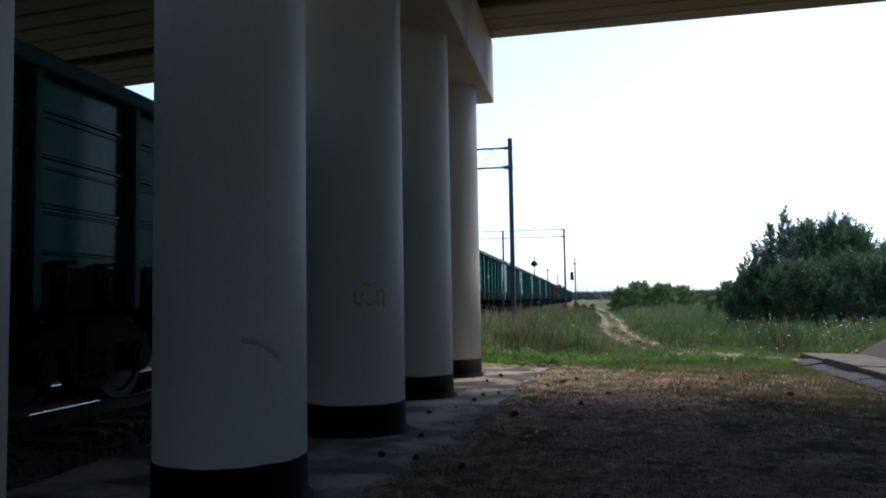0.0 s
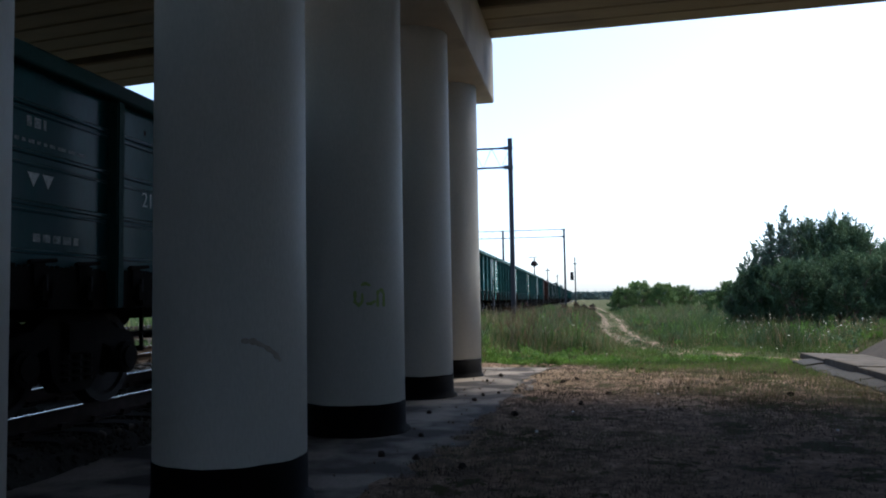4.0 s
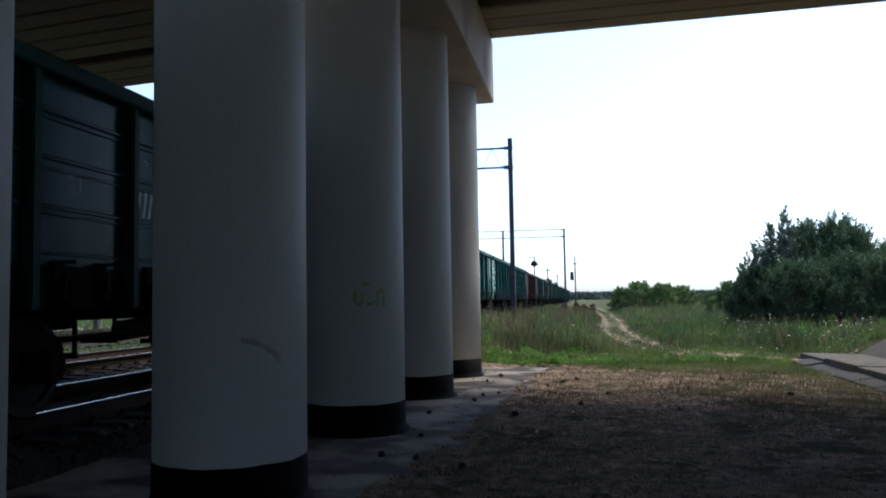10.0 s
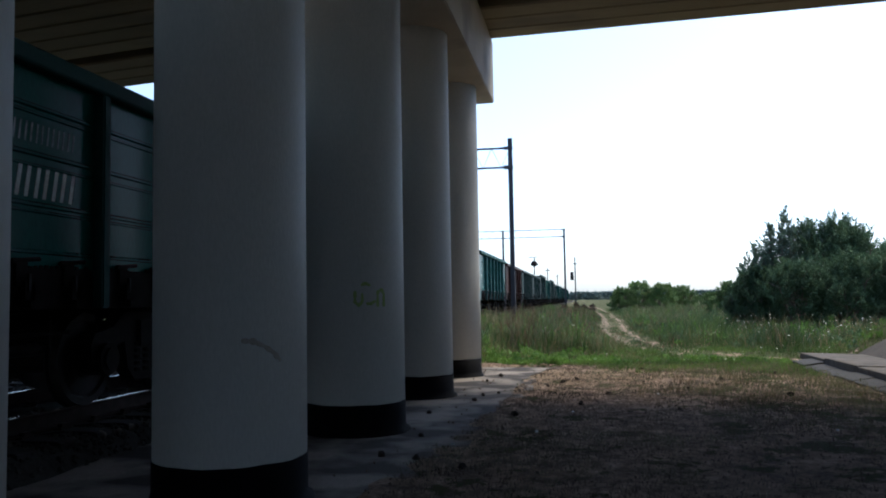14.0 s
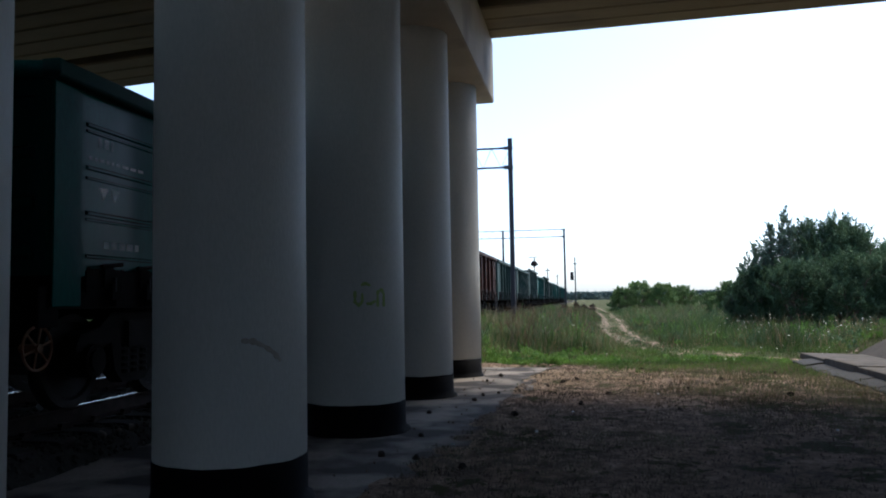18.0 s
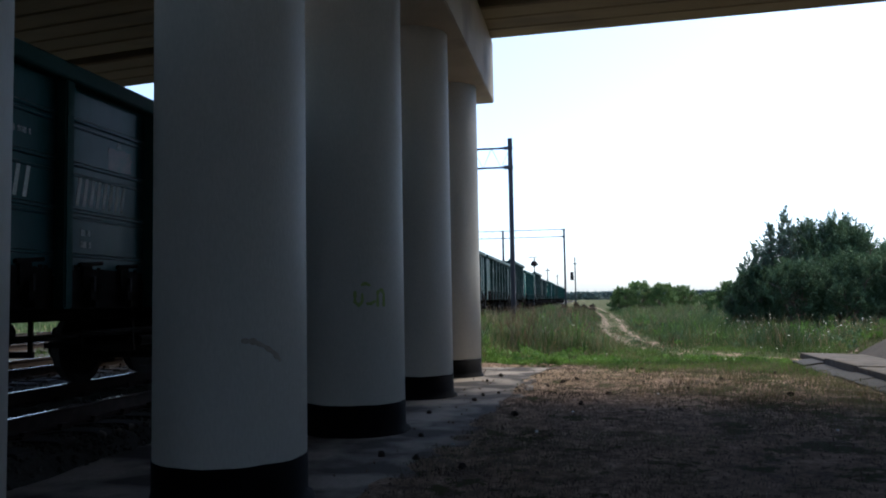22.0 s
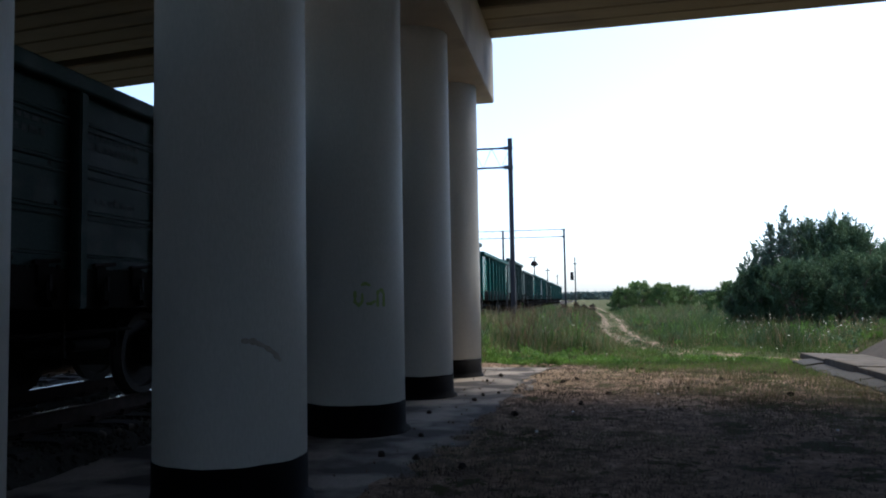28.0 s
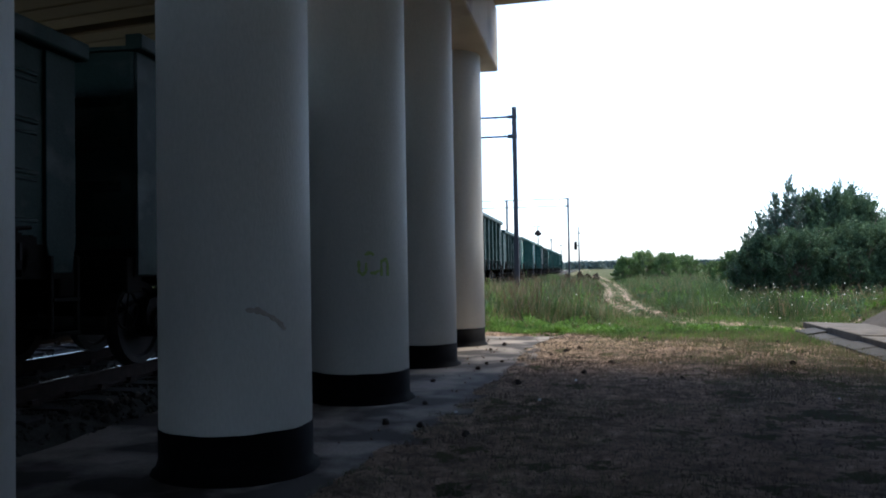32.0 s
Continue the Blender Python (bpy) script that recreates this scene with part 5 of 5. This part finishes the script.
    for i in range(620):
        y = 18.5 + 14 * k.random() ** 1.6
        x = k.uniform(-3.8, 0.4 * y)
        if i % 3 == 0:
            x, y = k.uniform(4.5, 10.5), k.uniform(21.5, 30.0)
        elif not off_track(x, y, np.random.default_rng(i)) or noise.noise((x * 0.4, y * 0.4, 6)) < 0.12:
            continue
        z, r = ground_z(x, y) + height(x, y) * k.uniform(0.6, 1.25), k.uniform(0.01, 0.026)
        n = len(heads.v)
        heads.v += [(x + r * math.cos(a), y + r * math.sin(a), z + 0.4 * r * math.sin(a * 2 + i)) for a in np.linspace(0, 6.28, 6, False)] + [(x, y, z + r * 0.5)]
        heads.f += [(n + q, n + (q + 1) % 6, n + 6) for q in range(6)]
    thing("meadow_flowers", "small white flower heads over the meadow grass", "flowers", data=plain("meadow_flowers", heads.v, heads.f, FLOWER), kind="stuff")
    for x, y, h, s in ((-1.0, 82, 0.9, 0.5), (-0.2, 80, 0.7, 0.5), (0.6, 81, 0.8, 0.4), (-1.9, 70, 0.7, 0.4), (-0.9, 64, 0.6, 0.4)):
        build_shrub("dry_weed", "dark brown dried weed standing in the grass", x, y, h, s, DRY_WEED, 0.06, 40, 30, seed=int(x * 10 + 90), category="weed")
    patch = lambda x, y, rng: x > -1.2 and noise.noise((x * 0.9, y * 0.9, 0)) + (y - 13) * 0.09 + 0.3 * max(0.0, x - 0.6) > 0.12 and x < 4.4
    blades(17000, wedge(4.0, 18.5, 0.7), lambda x, y: 0.06 + 0.05 * max(0.0, min(1.0, (x - 0.5) / 2)) * max(0.0, min(1.0, (y - 9) / 5)), 0.004, GRASS_OLIVE, "sparse_grass", "sparse low grass tufts on bare soil", patch)


build_plants()


# ------------------------------------------------------------------ clods and litter on the ground
def build_clods():
    places = [(-1.55, 12.0), (-1.35, 12.3), (-1.6, 11.4), (-1.2, 11.7), (-0.66, 13.5), (-0.42, 13.9), (-0.2, 14.3), (-1.0, 15.3), (-1.6, 15.0), (-1.75, 14.1), (-2.0, 10.1), (-1.9, 7.3), (-1.55, 7.2), (-1.75, 8.4), (-0.5, 8.9), (0.3, 12.4), (0.9, 13.8), (1.5, 12.9), (-0.1, 11.0), (2.2, 14.2), (2.8, 12.1), (1.1, 10.4), (-0.9, 9.9), (3.1, 15.6), (3.3, 15.3), (-1.1, 7.0), (0.5, 15.5), (1.0, 15.8)]
    rng = random.Random(4)
    for i, (x, y) in enumerate(places):
        s = Shape()
        r = rng.uniform(0.022, 0.05)
        s.loft([[((r * k) * (1 + 0.35 * rng.uniform(-1, 1)) * math.cos(a), (r * k) * (1 + 0.35 * rng.uniform(-1, 1)) * math.sin(a), z * r + rng.uniform(-0.1, 0.1) * r) for a in np.linspace(0, 6.28, 9, False)] for k, z in ((0.8, -0.3), (1.0, 0.3), (0.85, 0.8), (0.4, 1.15))])
        thing("clod", "dark lump of dried earth on the ground", "clod", "clods of earth", pose(x, y, max(0.0, ground_z(x, y)) if x < -1.3 else ground_z(x, y), 0, 0, rng.uniform(0, 360)), s.mesh("clod", CLOD))
    for x, y in ((-0.55, 8.6), (2.5, 8.9), (-1.35, 8.0), (2.05, 5.9), (1.0, 12.2), (-0.2, 10.2)):
        s = Shape()
        r = rng.uniform(0.012, 0.022)
        s.loft([[(r * k * math.cos(a) * rng.uniform(0.7, 1.3), r * k * math.sin(a) * rng.uniform(0.7, 1.3), z * r) for a in np.linspace(0, 6.28, 7, False)] for k, z in ((0.7, -0.4), (1, 0.2), (0.5, 0.9))])
        thing("pebble", "small white pebble on the bare soil", "pebble", "white pebbles", pose(x, y, ground_z(x, y) + 0.012), s.mesh("pebble", WHITE_PAINT))
    for x, y, r in ((-4.75, 6.75, 0.05), (-4.72, 7.25, 0.055), (-4.7, 7.75, 0.05), (-4.8, 6.3, 0.05), (-4.95, 8.4, 0.05), (-4.68, 7.5, 0.04)):
        s = Shape()
        s.loft([[(r * k * math.cos(a) * rng.uniform(0.7, 1.3), r * k * math.sin(a) * rng.uniform(0.7, 1.3), z * r) for a in np.linspace(0, 6.28, 8, False)] for k, z in ((0.8, -0.6), (1, 0.2), (0.8, 0.7), (0.3, 1.0))])
        thing("stone", "pale rough stone on the ballast shoulder", "stone", "stones by the track", pose(x, y, 0.15, 0, 0, rng.uniform(0, 360)), s.mesh("stone", CONCRETE_FLOOR))
    crumbs = Shape()
    for i in range(5200):
        y = 4.0 + 13.5 * rng.random() ** 0.8
        x = rng.uniform(-2.1, 0.36 * y + 0.4)
        if x > 4.2 or x < apron_edge(y) and rng.random() > 0.12:
            continue
        r = rng.uniform(0.004, 0.015) * (1 + 0.04 * y)
        n = len(crumbs.v)
        m = Matrix.Translation((x, y, (max(0.0, ground_z(x, y)) if x < apron_edge(y) else ground_z(x, y)) + r * 0.3)) @ Euler([rng.uniform(0, 6) for _ in range(3)]).to_matrix().to_4x4()
        crumbs.v += [tuple(m @ Vector(q)) for q in ((r, 0, 0), (-r, 0, 0), (0, r, 0), (0, -r * 0.8, 0), (0, 0, r * 0.8), (0, 0, -r))]
        crumbs.f += [tuple(n + k for k in q) for q in ((0, 2, 4), (2, 1, 4), (1, 3, 4), (3, 0, 4), (2, 0, 5), (1, 2, 5), (3, 1, 5), (0, 3, 5))]
    thing("soil_crumbs", "dark crumbs and small stones on bare soil", "soil", data=plain("soil_crumbs", crumbs.v, crumbs.f, CRUMB), kind="stuff")


build_clods()


# ------------------------------------------------------------------ what moves
def rolled(t):
    """How far the train has rolled, in metres; its pace varies by a hair."""
    return float(np.interp(t, (0.0, 3.5, 7.0, 10.5, 14.0, 17.5, 21.0, 24.5, 28.0, 32.0), (0.0, 14.781, 29.414, 44.23, 59.011, 73.751, 88.468, 103.179, 118.0, 134.779)))


def motions():
    """The train rolls by towards -y, its wheels turning with it."""
    for k, w in TRAIN:
        start = FIRST_END - (5.6 if k < 10 else 5.5) + PITCH_W * k
        walk(w, [(t, pose(TRACKS[0], start - rolled(t), RAIL_Z)) for t in (0.0, 3.5, 7.0, 10.5, 14.0, 17.5, 21.0, 24.5, 28.0, 32.0)])
    steps = [32.0 * i / 240 for i in range(241)]
    for ax, y in WHEELSETS:
        walk(ax, [(t, pose(0, y, 0.475, math.degrees(rolled(t) / 0.475))) for t in steps])


motions()
